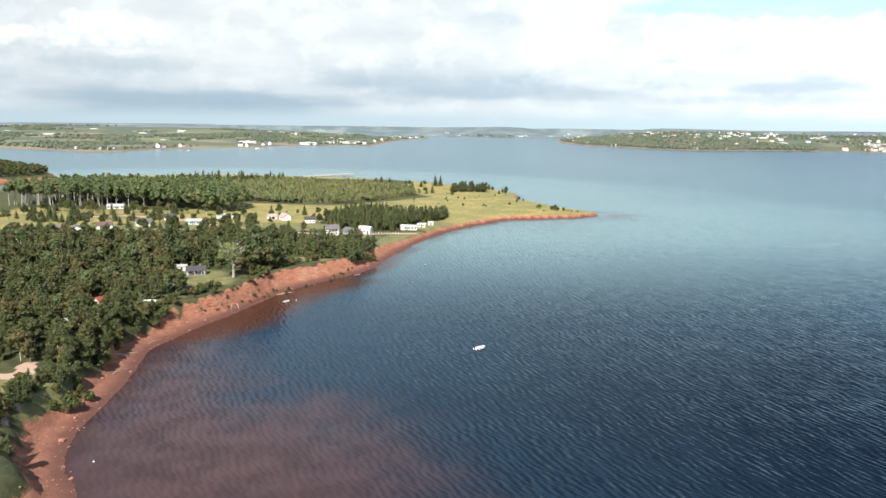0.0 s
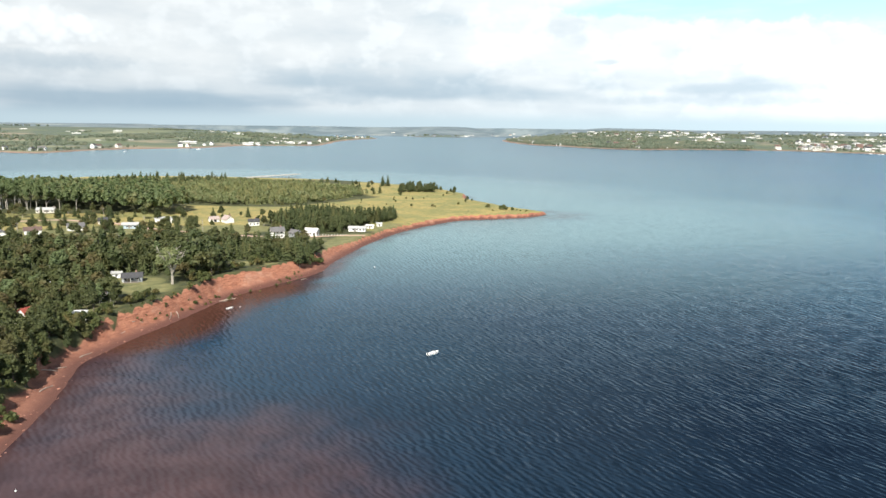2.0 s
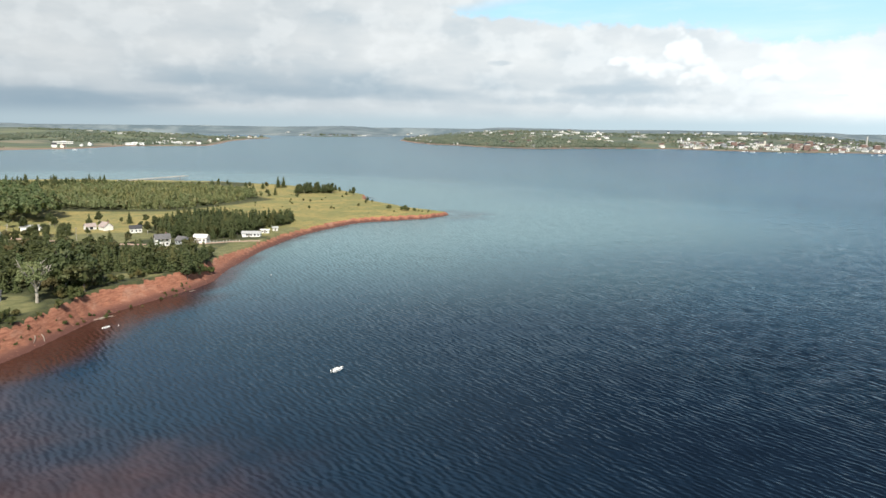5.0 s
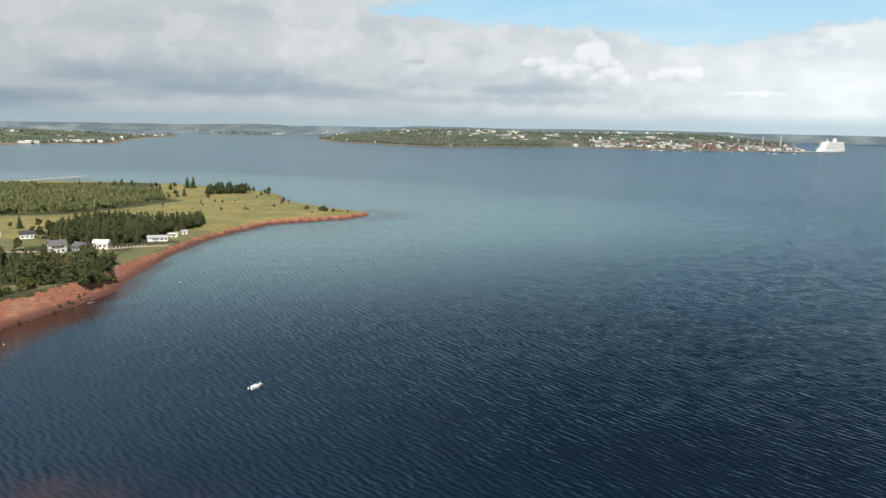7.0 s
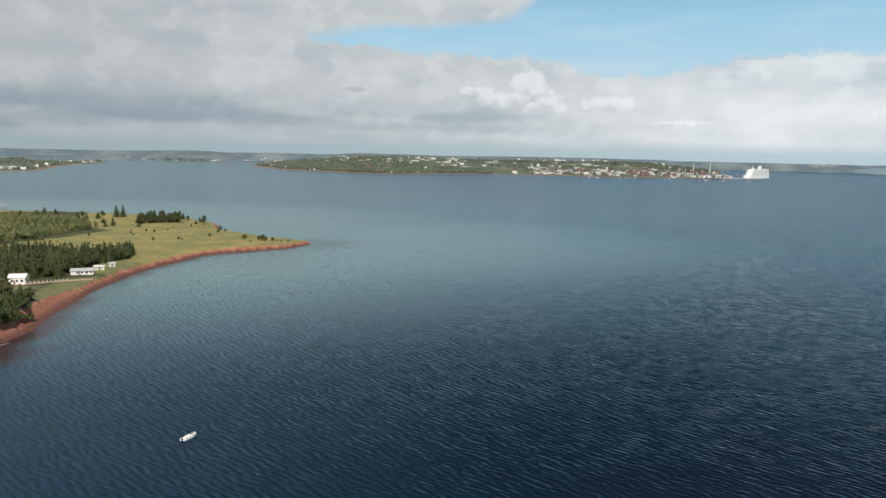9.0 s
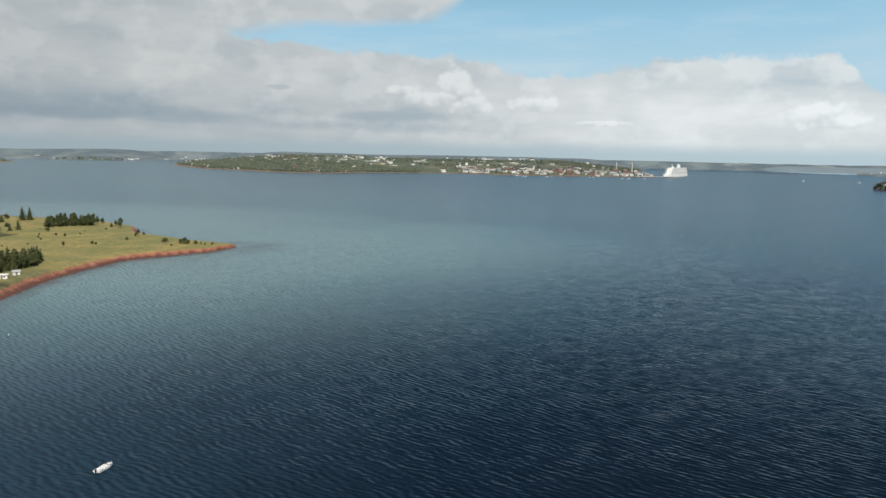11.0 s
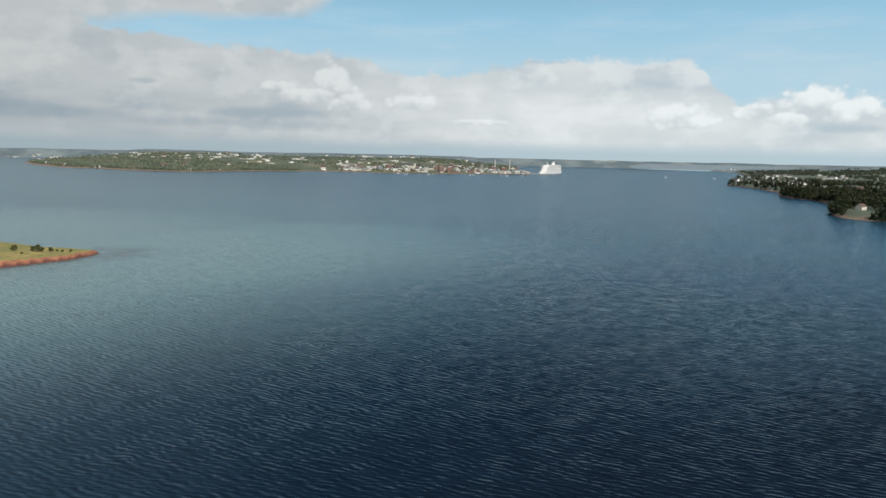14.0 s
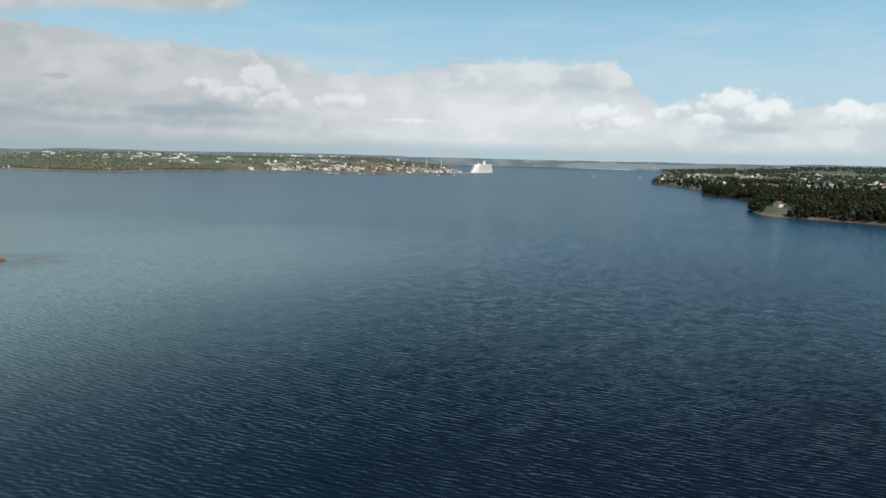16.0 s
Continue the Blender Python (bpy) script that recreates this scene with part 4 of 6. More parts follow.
tx, ty = scatter(-300, -25, 122, 462, 4.2)
ts = shore_distance(tx, ty, PEN_LINE)
ok = inside(tx, ty, SOUTH_WOOD) & (ts > np.where(ty < 172, 14.5, np.where(ty < 240, 8.5, 9.0))) & clear_of(tx, ty, CLEARINGS) & (tx > -0.68 * ty - 25)
tx, ty, ts = tx[ok], ty[ok], ts[ok]
order = np.argsort(ty + np.maximum(ts - 10, 0) * 1.2)
tx, ty, ts = tx[order], ty[order], ts[order]
tz = height_at(tx, ty)
needle = (fbm(tx / 26, ty / 26, 2, 61) > 0.18) | ((ty > 305) & (tx > -88) & (rng.uniform(size=len(tx)) < 0.6))
NEAR_TREES = 250
for k in range(min(NEAR_TREES, len(tx))):
    plant(spruce if needle[k] else broad, int(rng.integers(0, 60)), float(tx[k]), float(ty[k]), float(0.52 + 0.46 * rng.uniform() ** 1.4), float(rng.uniform(0, 360)))
rest = np.stack([tx, ty, tz - 0.2, 0.5 + 0.48 * rng.uniform(size=len(tx)) ** 1.4, rng.uniform(0, 6.28, len(tx))], 1)[NEAR_TREES:]
joined("broadleaf_wood", rest[~needle[NEAR_TREES:]], broad_low, LEAF, "dense mixed wood of green and olive broadleaf trees", "wood")
joined("spruce_wood", rest[needle[NEAR_TREES:]], spruce_low, NEEDLE, "dark spruces standing among the broadleaf wood", "wood")

# the tall poplar grove behind the houses
tx, ty = scatter(-360, -155, 535, 665, 5.4)
ok = inside(tx, ty, GROVE) & (tx > -0.66 * ty - 12)
tx, ty = tx[ok], ty[ok]
order = np.argsort(ty + 0.28 * tx)
tx, ty = tx[order], ty[order]
for k in range(60):
    plant(poplar, int(rng.integers(0, 60)), float(tx[k]), float(ty[k]), float(rng.uniform(0.8, 1.04)), float(rng.uniform(0, 360)))
joined("poplar_grove", np.stack([tx, ty, height_at(tx, ty) - 0.2, rng.uniform(0.78, 1.05, len(tx)), rng.uniform(0, 6.28, len(tx))], 1)[60:], poplar_low, POPLAR, "tall green poplar grove behind the houses", "wood")

# the young wood on the north side, and the belt of spruces by the meadow
tx, ty = scatter(-360, -20, 615, 920, 4.6)
ok = inside(tx, ty, YOUNG_WOOD) & (tx > -0.66 * ty - 12) & (rng.uniform(size=len(tx)) < 0.93)
tx, ty = tx[ok], ty[ok]
wood = np.stack([tx, ty, height_at(tx, ty) - 0.2, rng.uniform(0.55, 0.85, len(tx)) * (1 - 0.5 * smooth01(ty, 740, 890)), rng.uniform(0, 6.28, len(tx))], 1)
some = fbm(tx / 30, ty / 30, 2, 77) > -0.12
young_low = [spruce_crown(np.random.default_rng(160 + k), 10.0, 2.5, 0.3, 62, 1.85, 7) for k in range(3)]
young_broad = [broad_crown(np.random.default_rng(165 + k), 9.5, 3.2, 0.8, 70, 1.9, 4) for k in range(3)]
joined("young_spruce_wood", wood[some], young_low, YOUNG, "young light green conifer wood beyond the meadow", "wood")
joined("young_birch_wood", wood[~some], young_broad, BIRCH, "young light green birch wood beyond the meadow", "wood")
high = (rng.uniform(size=len(wood)) < 0.028) | ((ty > 800) & (rng.uniform(size=len(wood)) < 0.1))
high &= ~((tx > -205) & (tx < -90) & (ty > 720))
peaks = wood[high] * np.array([1, 1, 1, 0, 1]) + np.array([0, 0, 0, 1, 0]) * rng.uniform(0.72, 0.98, (int(high.sum()), 1))
joined("young_wood_spruces", peaks, spruce_low, NEEDLE, "darker spruces standing above the young wood", "wood")
tx, ty = scatter(-90, 8, 452, 570, 4.4)
ok = inside(tx, ty, SPRUCES)
tx, ty = tx[ok], ty[ok]
order = np.argsort(ty - 0.75 * tx)
for n, k in enumerate(order):
    if n < 70:
        plant(pine if n % 2 else spruce, int(rng.integers(0, 60)), float(tx[k]), float(ty[k]), float(rng.uniform(0.72, 1.05)), float(rng.uniform(0, 360)))
far_belt = order[70:]
joined("spruce_belt", np.stack([tx, ty, height_at(tx, ty) - 0.2, rng.uniform(0.7, 0.98, len(tx)), rng.uniform(0, 6.28, len(tx))], 1)[far_belt], spruce_low, NEEDLE, "belt of dark spruces beside the white houses", "wood")

STANDOUTS = [(poplar, -139, 318, 0.66), (poplar, -140, 302, 0.62), (poplar, -138, 304, 0.62), (poplar, -156, 257, 0.60), (poplar, -104, 256, 0.50), (poplar, -131, 249, 0.60), (poplar, -175, 310, 0.60), (poplar, -148, 397, 0.62), (poplar, -206, 335, 0.60), (poplar, -178, 360, 0.60), (poplar, -112, 344, 0.60), (pine, -127, 318, 1.75), (pine, -120, 313, 1.6), (pine, -133, 322, 1.20), (pine, -130, 373, 1.10), (pine, -125, 348, 1.20), (pine, -92, 317, 1.8), (pine, -85, 310, 1.85), (pine, -79, 312, 1.7), (pine, -92, 333, 1.7), (pine, -87, 336, 1.6), (pine, -79, 323, 1.6), (spruce, -58, 356, 1.15), (spruce, -52, 352, 1.05), (pine, -46, 351, 1.10), (spruce, -44, 359, 1.00), (pine, -41, 375, 0.90), (spruce, -65, 377, 1.20), (poplar, -122, 268, 0.5), (poplar, -128, 262, 0.56), (poplar, -112, 262, 0.42), (poplar, -150, 300, 0.58), (poplar, -165, 285, 0.55), (poplar, -118, 226, 0.46), (poplar, -112, 206, 0.42), (poplar, -126, 222, 0.5), (poplar, -140, 236, 0.52), (poplar, -107, 240, 0.36), (poplar, -186, 330, 0.55), (poplar, -160, 350, 0.58)]

# single trees round the houses and on the point: kind, x, y, scale
for n, (kinds, x, y, s) in enumerate([
        (spruce, -279, 472, 0.75), (spruce, -272, 470, 0.85), (spruce, -266, 474, 0.8), (spruce, -260, 471, 0.7), (spruce, -285, 480, 0.8), (spruce, -275, 484, 0.9), (spruce, -262, 486, 0.8), (broad, -252, 478, 0.7), (broad, -246, 474, 0.6),
        (broad, -300, 520, 1.0), (broad, -290, 528, 1.1), (broad, -280, 516, 0.9), (broad, -270, 530, 1.1), (broad, -262, 520, 0.8), (spruce, -245, 512, 0.75), (spruce, -228, 480, 0.85), (broad, -222, 486, 0.85), (spruce, -216, 482, 0.7), (spruce, -206, 492, 0.95), (broad, -201, 490, 0.9),
        (spruce, -184, 462, 0.9), (broad, -180, 456, 0.6), (broad, -176, 488, 0.7), (broad, -178, 520, 0.9), (broad, -164, 506, 0.95), (spruce, -138, 486, 0.75), (broad, -134, 492, 0.65), (spruce, -132, 468, 0.95), (broad, -128, 462, 0.8), (spruce, -136, 456, 0.9),
        (broad, -88, 492, 0.8), (broad, -84, 498, 0.85), (spruce, -78, 482, 0.95), (broad, -96, 512, 0.5), (spruce, -104, 464, 0.8), (broad, -92, 456, 0.7), (spruce, -60, 452, 0.7), (broad, -56, 424, 0.75), (spruce, -34, 462, 0.6), (broad, -150, 520, 0.8), (broad, -156, 530, 0.9), (broad, -184, 545, 0.8),
        (pine, 64, 720, 0.95), (spruce, 58, 730, 0.55), (pine, 53, 755, 0.6), (shrub, 83, 602, 1.2), (shrub, 93, 596, 1.5), (shrub, 95, 594, 1.3), (shrub, 97, 592, 1.4), (shrub, 102, 589, 0.9), (spruce, -10, 816, 1.15), (spruce, -4, 818, 1.15), (spruce, -26, 802, 0.9), (broad, -22, 806, 0.7), (broad, -40, 811, 0.7), (spruce, -44, 806, 0.9), (spruce, -36, 800, 0.6),
        (broad, 9, 709, 0.45), (broad, -61, 640, 0.55), (spruce, -12, 736, 0.75), (broad, -20, 742, 0.6), (broad, -40, 755, 0.6), (spruce, -18, 728, 0.6), (broad, -34, 748, 0.6), (pine, 68, 645, 0.4), (pine, 72, 664, 0.45), (pine, 75, 655, 0.35), (pine, 62, 735, 0.5), (broad, 2, 545, 0.35), (broad, 20, 668, 0.35), (broad, 14, 676, 0.32), (broad, 17, 607, 0.35), (spruce, -96, 628, 0.6)]):
    plant(kinds, n, x, y, s, n * 47.0)
hx2, hy2 = scatter(-310, -85, 440, 545, 9.0)
free = clear_of(hx2, hy2, [(-243, 432, 10), (-229, 430, 10), (-219, 446, 11), (-201, 463, 12), (-192, 489, 9), (-167, 468, 11), (-155, 498, 12), (-259, 549, 13), (-115, 498, 13), (-93, 485, 9), (-127, 500, 9)]) & (track_mask(hx2, hy2, ROADS) < 0.1) & (fbm(hx2 / 24, hy2 / 24, 2, 47) > 0.06)
for k in np.nonzero(free)[0]:
    plant(broad if k % 3 else spruce, int(k), float(hx2[k]), float(hy2[k]), float(rng.uniform(0.4, 0.85)), float(k * 37 % 360))
for n in range(34):
    x = float(rng.uniform(-330, -215)) if n % 3 else float(rng.uniform(-115, -60))
    plant(pine if n % 2 else spruce, n, x, 880 + 0.12 * (x + 100) + float(rng.uniform(-30, 5)) if n % 3 else float(rng.uniform(820, 850)), float(rng.uniform(0.5, 0.8)), n * 53.0)
for n in range(70):
    x, y = 8 + 42 * rng.uniform(), 744 + 30 * rng.uniform()
    plant(pine if n % 4 else spruce, n, float(x), float(y), float(rng.uniform(0.6, 0.95)), n * 71.0)

# taller poplars and dark pines that stand out of the bluff wood: kind, x, y, scale
for n, (kinds, x, y, s) in enumerate(STANDOUTS):
    plant(kinds, n, x, y, s, n * 67.0)

# shrubs along the top of the bluff, on the meadow and on the slumps
made = 0
bx, by = scatter(-125, 125, 130, 760, 3.4)
bs = shore_distance(bx, by, PEN_LINE)
drop = rng.permutation(len(bx))
for k in drop:
    s, x, y = bs[k], float(bx[k]), float(by[k])
    if (13.5 if y < 168 else 7.0) < s < (18 if y < 168 else 15) and y < 352 and x < -36 and fbm(np.array(x / 16), np.array(y / 16), 2, 91) > (0.12 if y > 252 and s < 11.5 else -0.6) and made < 300 and x > -0.66 * y - 10 and math.hypot(x + 97, y - 289) > 9:
        plant(shrub, int(k), x, y, float(rng.uniform(0.7, 1.5)), float(rng.uniform(0, 360)))
        made += 1
for n in range(44):
    x, y = float(rng.uniform(-60, 100)), float(rng.uniform(560, 740))
    if shore_distance(np.array([x]), np.array([y]), PEN_LINE)[0] > 14 and inside(np.array([x]), np.array([y]), MEADOW)[0]:
        plant(shrub, n, x, y, float(rng.uniform(0.3, 0.8)), n * 31.0)
for x, y, s in ((-103, 234, 1.4), (-104, 230, 1.6), (-106, 226, 1.3), (-82, 290, 1.2), (-90, 268, 1.2), (-97, 132, 1.5), (-93, 136, 1.4), (-99, 138, 1.6), (-95, 126, 1.5), (-102, 130, 1.5), (-92, 148, 1.4), (-95, 168, 1.5), (112, 582, 0.5), (108, 585, 0.6), (114, 588, 0.5), (106, 590, 0.6), (-38, 372, 1.5), (-41, 366, 1.5), (-46, 358, 1.4), (-52, 354, 1.4), (-100, 150, 1.2), (-97, 156, 1.3), (-98, 166, 1.2), (-96, 142, 1.2), (-94, 176, 1.3)):
    if y > 165 or shore_distance(np.array([x]), np.array([y]), PEN_LINE)[0] > 13:
        plant(shrub, int(x), x, y, s, x * 13.0)


for n in range(60):
    y = float(rng.uniform(128, 242))
    x = float(np.interp(y, [129, 149, 173, 205, 221, 240], [-73, -86, -90, -94, -97, -92])) - float(rng.uniform(7.0, 12.0)) - 6.0 * float(smooth01(y, 185, 150))
    plant(spruce if n % 3 == 0 else pine, n, x, y, float(rng.uniform(0.32, 0.62)), n * 59.0)
for n in range(60):
    y = float(rng.uniform(252, 350))
    x = float(np.interp(y, [251, 276, 304, 323, 356], [-89, -79, -64, -49, -35])) - float(rng.uniform(4.0, 9.5))
    plant(shrub, n, x, y, float(rng.uniform(0.2, 0.42)), n * 41.0)


def dead_tree(x, y):
    """A tall half-bare tree with a few leaves left, at the edge of the bluff."""
    root = tagged(new("dead_tree"), "half-bare pale grey tree with a spreading crown on the bluff", "tree")
    root.matrix_basis = pose(x, y, float(height_at(x, y)[0]) - 0.1)
    root.scale = (1.45, 1.45, 1.4)
    r = np.random.default_rng(9)
    trunk = part("trunk", tube(bmesh.new(), [(0, 0, -0.3), (0.1, 0, 2.0), (0.0, 0.1, 4.4)], [0.45, 0.36, 0.3], 8), DEAD_BARK, root)
    for k in range(9):
        a, rise, out = 2 * math.pi * k / 9 + r.uniform(-0.3, 0.3), r.uniform(4.5, 8.5), r.uniform(2.0, 4.4)
        bm = bmesh.new()
        p0, p1 = Vector((0, 0.1, 3.0 + 0.15 * k)), Vector((out * 0.45 * math.cos(a), out * 0.45 * math.sin(a), 3.4 + rise * 0.5))
        p2 = Vector((out * math.cos(a), out * math.sin(a), 3.4 + rise))
        tube(bm, [p0, p1, p2], [0.22, 0.14, 0.04], 5)
        for j in range(6):
            q = p1.lerp(p2, j / 6)
            b = a + r.uniform(-1.4, 1.4)
            e = q + Vector((1.5 * math.cos(b), 1.5 * math.sin(b), r.uniform(0.5, 1.6)))
            tube(bm, [q, q.lerp(e, 0.5) + Vector((0, 0, 0.15)), e], [0.09, 0.06, 0.02], 4)
        part("limb", bm, DEAD_BARK, trunk)
    d = r.normal(size=(1500, 3))
    d /= np.linalg.norm(d, axis=1, keepdims=True)
    d[:, 2] = abs(d[:, 2]) * 0.9 - 0.15
    v, f = leaf_quads(r, np.array([-0.6, 0, 7.2]) + d * np.array([3.6, 3.6, 5.0]) * r.uniform(0.6, 1.05, (1500, 1)), d, 0.55)
    part("crown", mesh("crown", v, split_faces(f), BIRCH), None, root, "sparse yellow-green leaves")


dead_tree(-91.0, 296.0)

# ---- houses on the peninsula ----


def gable_house(name, label, x, y, turn, wide, deep, wall, roof, walls, tiles, windows=(), door=None, chimney=None, porch=None, group=""):
    """A house with its ridge along its own x: body, roof slabs, windows, door, chimney, porch."""
    small = 0.74
    wide, deep, wall, roof = wide * small, deep * small, wall * 0.86, roof * small
    windows = [(face, at * small, sill * 0.86, ww * small, wh * 0.8) for face, at, sill, ww, wh in windows]
    door, chimney = door and door * small, chimney and chimney * small
    porch = porch and tuple(v * small for v in porch)
    root = tagged(new(name), label, "house" if name != "shed" else "shed", group)
    c, s = math.cos(radians(turn)), math.sin(radians(turn))
    corners = np.array([(sx * wide / 2 * c - sy * deep / 2 * s + x, sx * wide / 2 * s + sy * deep / 2 * c + y) for sx in (-1, 1) for sy in (-1, 1)])
    zs = height_at(corners[:, 0], corners[:, 1])
    root.matrix_basis = pose(x, y, float(zs.max()) - 0.1, 0, 0, turn)
    low = float(zs.min() - zs.max()) - 0.6
    bm = bmesh.new()
    hw, hd = wide / 2, deep / 2
    ends = []
    for sx in (-1, 1):
        ends.append([bm.verts.new(p) for p in ((sx * hw, -hd, low), (sx * hw, hd, low), (sx * hw, hd, wall), (sx * hw, 0, wall + roof), (sx * hw, -hd, wall))])
    a, b = ends
    for k in range(5):
        bm.faces.new((a[k], b[k], b[(k + 1) % 5], a[(k + 1) % 5]))
    bm.faces.new(a[::-1])
    bm.faces.new(b)
    part("wall", bm, walls, root)
    over, thick = 0.45, 0.16
    slope = roof / hd
    for side in (-1, 1):
        bm = bmesh.new()
        yo, zo = side * (hd + over), wall - over * slope
        v = []
        for dz in (0.03, 0.03 + thick):
            v += [bm.verts.new(p) for p in ((-hw - over, 0, wall + roof + dz), (hw + over, 0, wall + roof + dz), (hw + over, yo, zo + dz), (-hw - over, yo, zo + dz))]
        for q in ((0, 1, 2, 3), (7, 6, 5, 4), (0, 4, 5, 1), (1, 5, 6, 2), (2, 6, 7, 3), (3, 7, 4, 0)):
            bm.faces.new([v[i] for i in q])
        part("roof", bm, tiles, root)
    for face, at, sill, ww, wh in windows:
        frame_bm, pane_bm = bmesh.new(), bmesh.new()
        if face in "fb":
            side = -1 if face == "f" else 1
            box(frame_bm, at - ww / 2 - 0.1, side * hd - 0.06, sill - 0.1, at + ww / 2 + 0.1, side * hd + 0.06, sill + wh + 0.1)
            box(pane_bm, at - ww / 2, side * hd - 0.09, sill, at + ww / 2, side * hd + 0.09, sill + wh)
        else:
            side = -1 if face == "l" else 1
            box(frame_bm, side * hw - 0.06, at - ww / 2 - 0.1, sill - 0.1, side * hw + 0.06, at + ww / 2 + 0.1, sill + wh + 0.1)
            box(pane_bm, side * hw - 0.09, at - ww / 2, sill, side * hw + 0.09, at + ww / 2, sill + wh)
        fr = part("window", frame_bm, WHITE, root)
        part("pane", pane_bm, PANE, fr)
    if door is not None:
        part("door", box(bmesh.new(), door - 0.5, -hd - 0.07, 0.1, door + 0.5, -hd + 0.05, 2.15), TIMBER, root)
    if chimney is not None:
        part("chimney", box(bmesh.new(), chimney - 0.35, 0.4, wall, chimney + 0.35, 1.1, wall + roof + 0.9), BRICK, root)
    if porch:
        x0, x1, out = porch
        p = part("porch", box(bmesh.new(), x0, -hd - out, low, x1, -hd - 0.05, 0.25), TIMBER, root)
        part("porch_roof", box(bmesh.new(), x0 - 0.2, -hd - out - 0.2, wall - 0.25, x1 + 0.2, -hd - 0.02, wall - 0.08), tiles, p)
        for px in (x0 + 0.1, (x0 + x1) / 2, x1 - 0.1):
            part("post", box(bmesh.new(), px - 0.07, -hd - out + 0.05, 0.25, px + 0.07, -hd - out + 0.2, wall - 0.25), WHITE, p)
    return root


ROW = "houses of the peninsula"
PINK_ROOF = plain("faded_pink_shingles", (0.42, 0.34, 0.31), 0.85, 0.12)
three = (("f", -3.2, 1.0, 1.3, 1.2), ("f", 0.2, 1.0, 1.3, 1.2), ("f", 3.2, 1.0, 1.6, 1.2))
gable_house("bungalow", "grey bungalow with a dark roof on the bluff lawn", -109, 302, 14, 10.5, 7.0, 2.6, 1.7, GREY_SIDING, DARK_SHINGLE, three + (("r", 0, 1, 1.4, 1.2),), -1.6, 2.0, (-4.5, 3.5, 2.2), ROW)
gable_house("shed", "pale flat-roofed shed beside the grey bungalow", -118, 309, 14, 5.5, 5.0, 2.5, 0.7, WHITE, PALE_ROOF, (("f", 0, 1, 1.2, 1.0),), None, None, None, ROW)
gable_house("house", "white cottage with a barn-red roof among trees", -123, 245, 62, 7.0, 5.4, 2.8, 2.0, WHITE, RED_PAINT, (("f", -2, 2.2, 1.0, 1.2), ("f", 2, 2.2, 1.0, 1.2), ("l", 0, 1, 1.2, 1.4)), 0.0, None, (-3, 3, 1.8), ROW)
gable_house("house", "pale grey gabled cottage hidden among bluff trees", -120, 213, 70, 5.6, 4.4, 3.6, 1.8, BLUE_SIDING, PALE_ROOF, (("l", 0, 1.2, 1.2, 1.6), ("f", 1.5, 1.2, 1.1, 1.2)), -1.5, None, None, ROW)
gable_house("shed", "grey metal-roofed shed in the wood", -119, 290, -30, 6.0, 5.0, 2.6, 1.5, GREY_SIDING, PALE_ROOF, (("f", 0, 1, 1, 1),), None, None, None, ROW)
gable_house("shed", "small weathered shed above the bluff", -111, 277, 35, 4.6, 3.8, 2.4, 1.2, GREY_SIDING, SHINGLE, (), 0.5, None, None, ROW)
gable_house("trailer", "long pale house trailer in the wood", -134, 286, -6, 13.0, 3.6, 2.8, 0.6, CREAM, PALE_ROOF, three, 1.6, None, None, ROW)
gable_house("house", "white cottage with a pale roof in the wood", -144, 285, 20, 6.5, 5.0, 3.2, 1.4, WHITE, PALE_ROOF, (("f", -1.5, 1, 1.1, 1.2),), 1.2, None, None, ROW)
gable_house("house", "low white house with a grey roof by the field", -243, 432, 12, 12.0, 8.0, 2.8, 2.0, WHITE, SHINGLE, three, -1.5, 2.0, None, ROW)
gable_house("house", "grey-roofed white bungalow by the field", -229, 430, -60, 12.0, 8.5, 2.8, 2.4, WHITE, SHINGLE, (("l", 0, 1, 2.4, 1.4), ("f", 2, 1, 1.2, 1.2)), None, None, None, ROW)
gable_house("house", "white cottage with a brown roof on the lawn", -219, 446, 25, 12.5, 8.0, 2.9, 2.3, WHITE, BROWN_ROOF, three + (("l", 0, 1, 1.6, 1.3),), -1.4, 2.5, None, ROW)
gable_house("house", "white cottage with a grey shingled gable roof", -201, 463, 32, 13.0, 9.5, 2.9, 2.8, WHITE, SHINGLE, three + (("l", -2, 1, 1.4, 1.3), ("l", 2, 1, 1.4, 1.3)), -1.5, 3.0, None, ROW)
gable_house("house", "small house with a charcoal roof", -195, 493, 20, 10.0, 8.0, 2.7, 2.6, CREAM, DARK_SHINGLE, three, 1.6, None, None, ROW)
gable_house("house", "long blue-grey house with a pale roof", -171, 476, 8, 15.0, 7.5, 2.8, 1.7, BLUE_SIDING, PALE_ROOF, three + (("r", 0, 1, 1.6, 1.4),), -1.5, None, None, ROW)
gable_house("house", "long low white house behind the hedge", -159, 508, -6, 18.0, 7.5, 2.8, 1.5, WHITE, PALE_ROOF, three, 5.0, None, None, ROW)
gable_house("house", "long white house with a pale roof below the grove", -259, 549, 4, 17.0, 8.0, 2.8, 1.9, CREAM, PALE_ROOF, three + (("f", 7, 1, 1.6, 1.3), ("f", -7, 1, 1.6, 1.3)), 1.7, None, None, ROW)
gable_house("house", "large white house with a pale pinkish roof in the meadow", -117, 511, -52, 11.0, 8.0, 3.0, 3.4, WHITE, PINK_ROOF, (("l", -2.2, 1, 1.3, 1.4), ("l", 2.2, 1, 1.3, 1.4), ("l", 0, 3.4, 1.2, 1.2)), None, 3.0, None, ROW)
gable_house("garage", "white annex with a pale roof beside the meadow house", -127, 513, 34, 8.5, 6.5, 2.7, 2.2, WHITE, PINK_ROOF, (("f", 0, 0.3, 2.6, 2.2),), None, None, None, ROW)
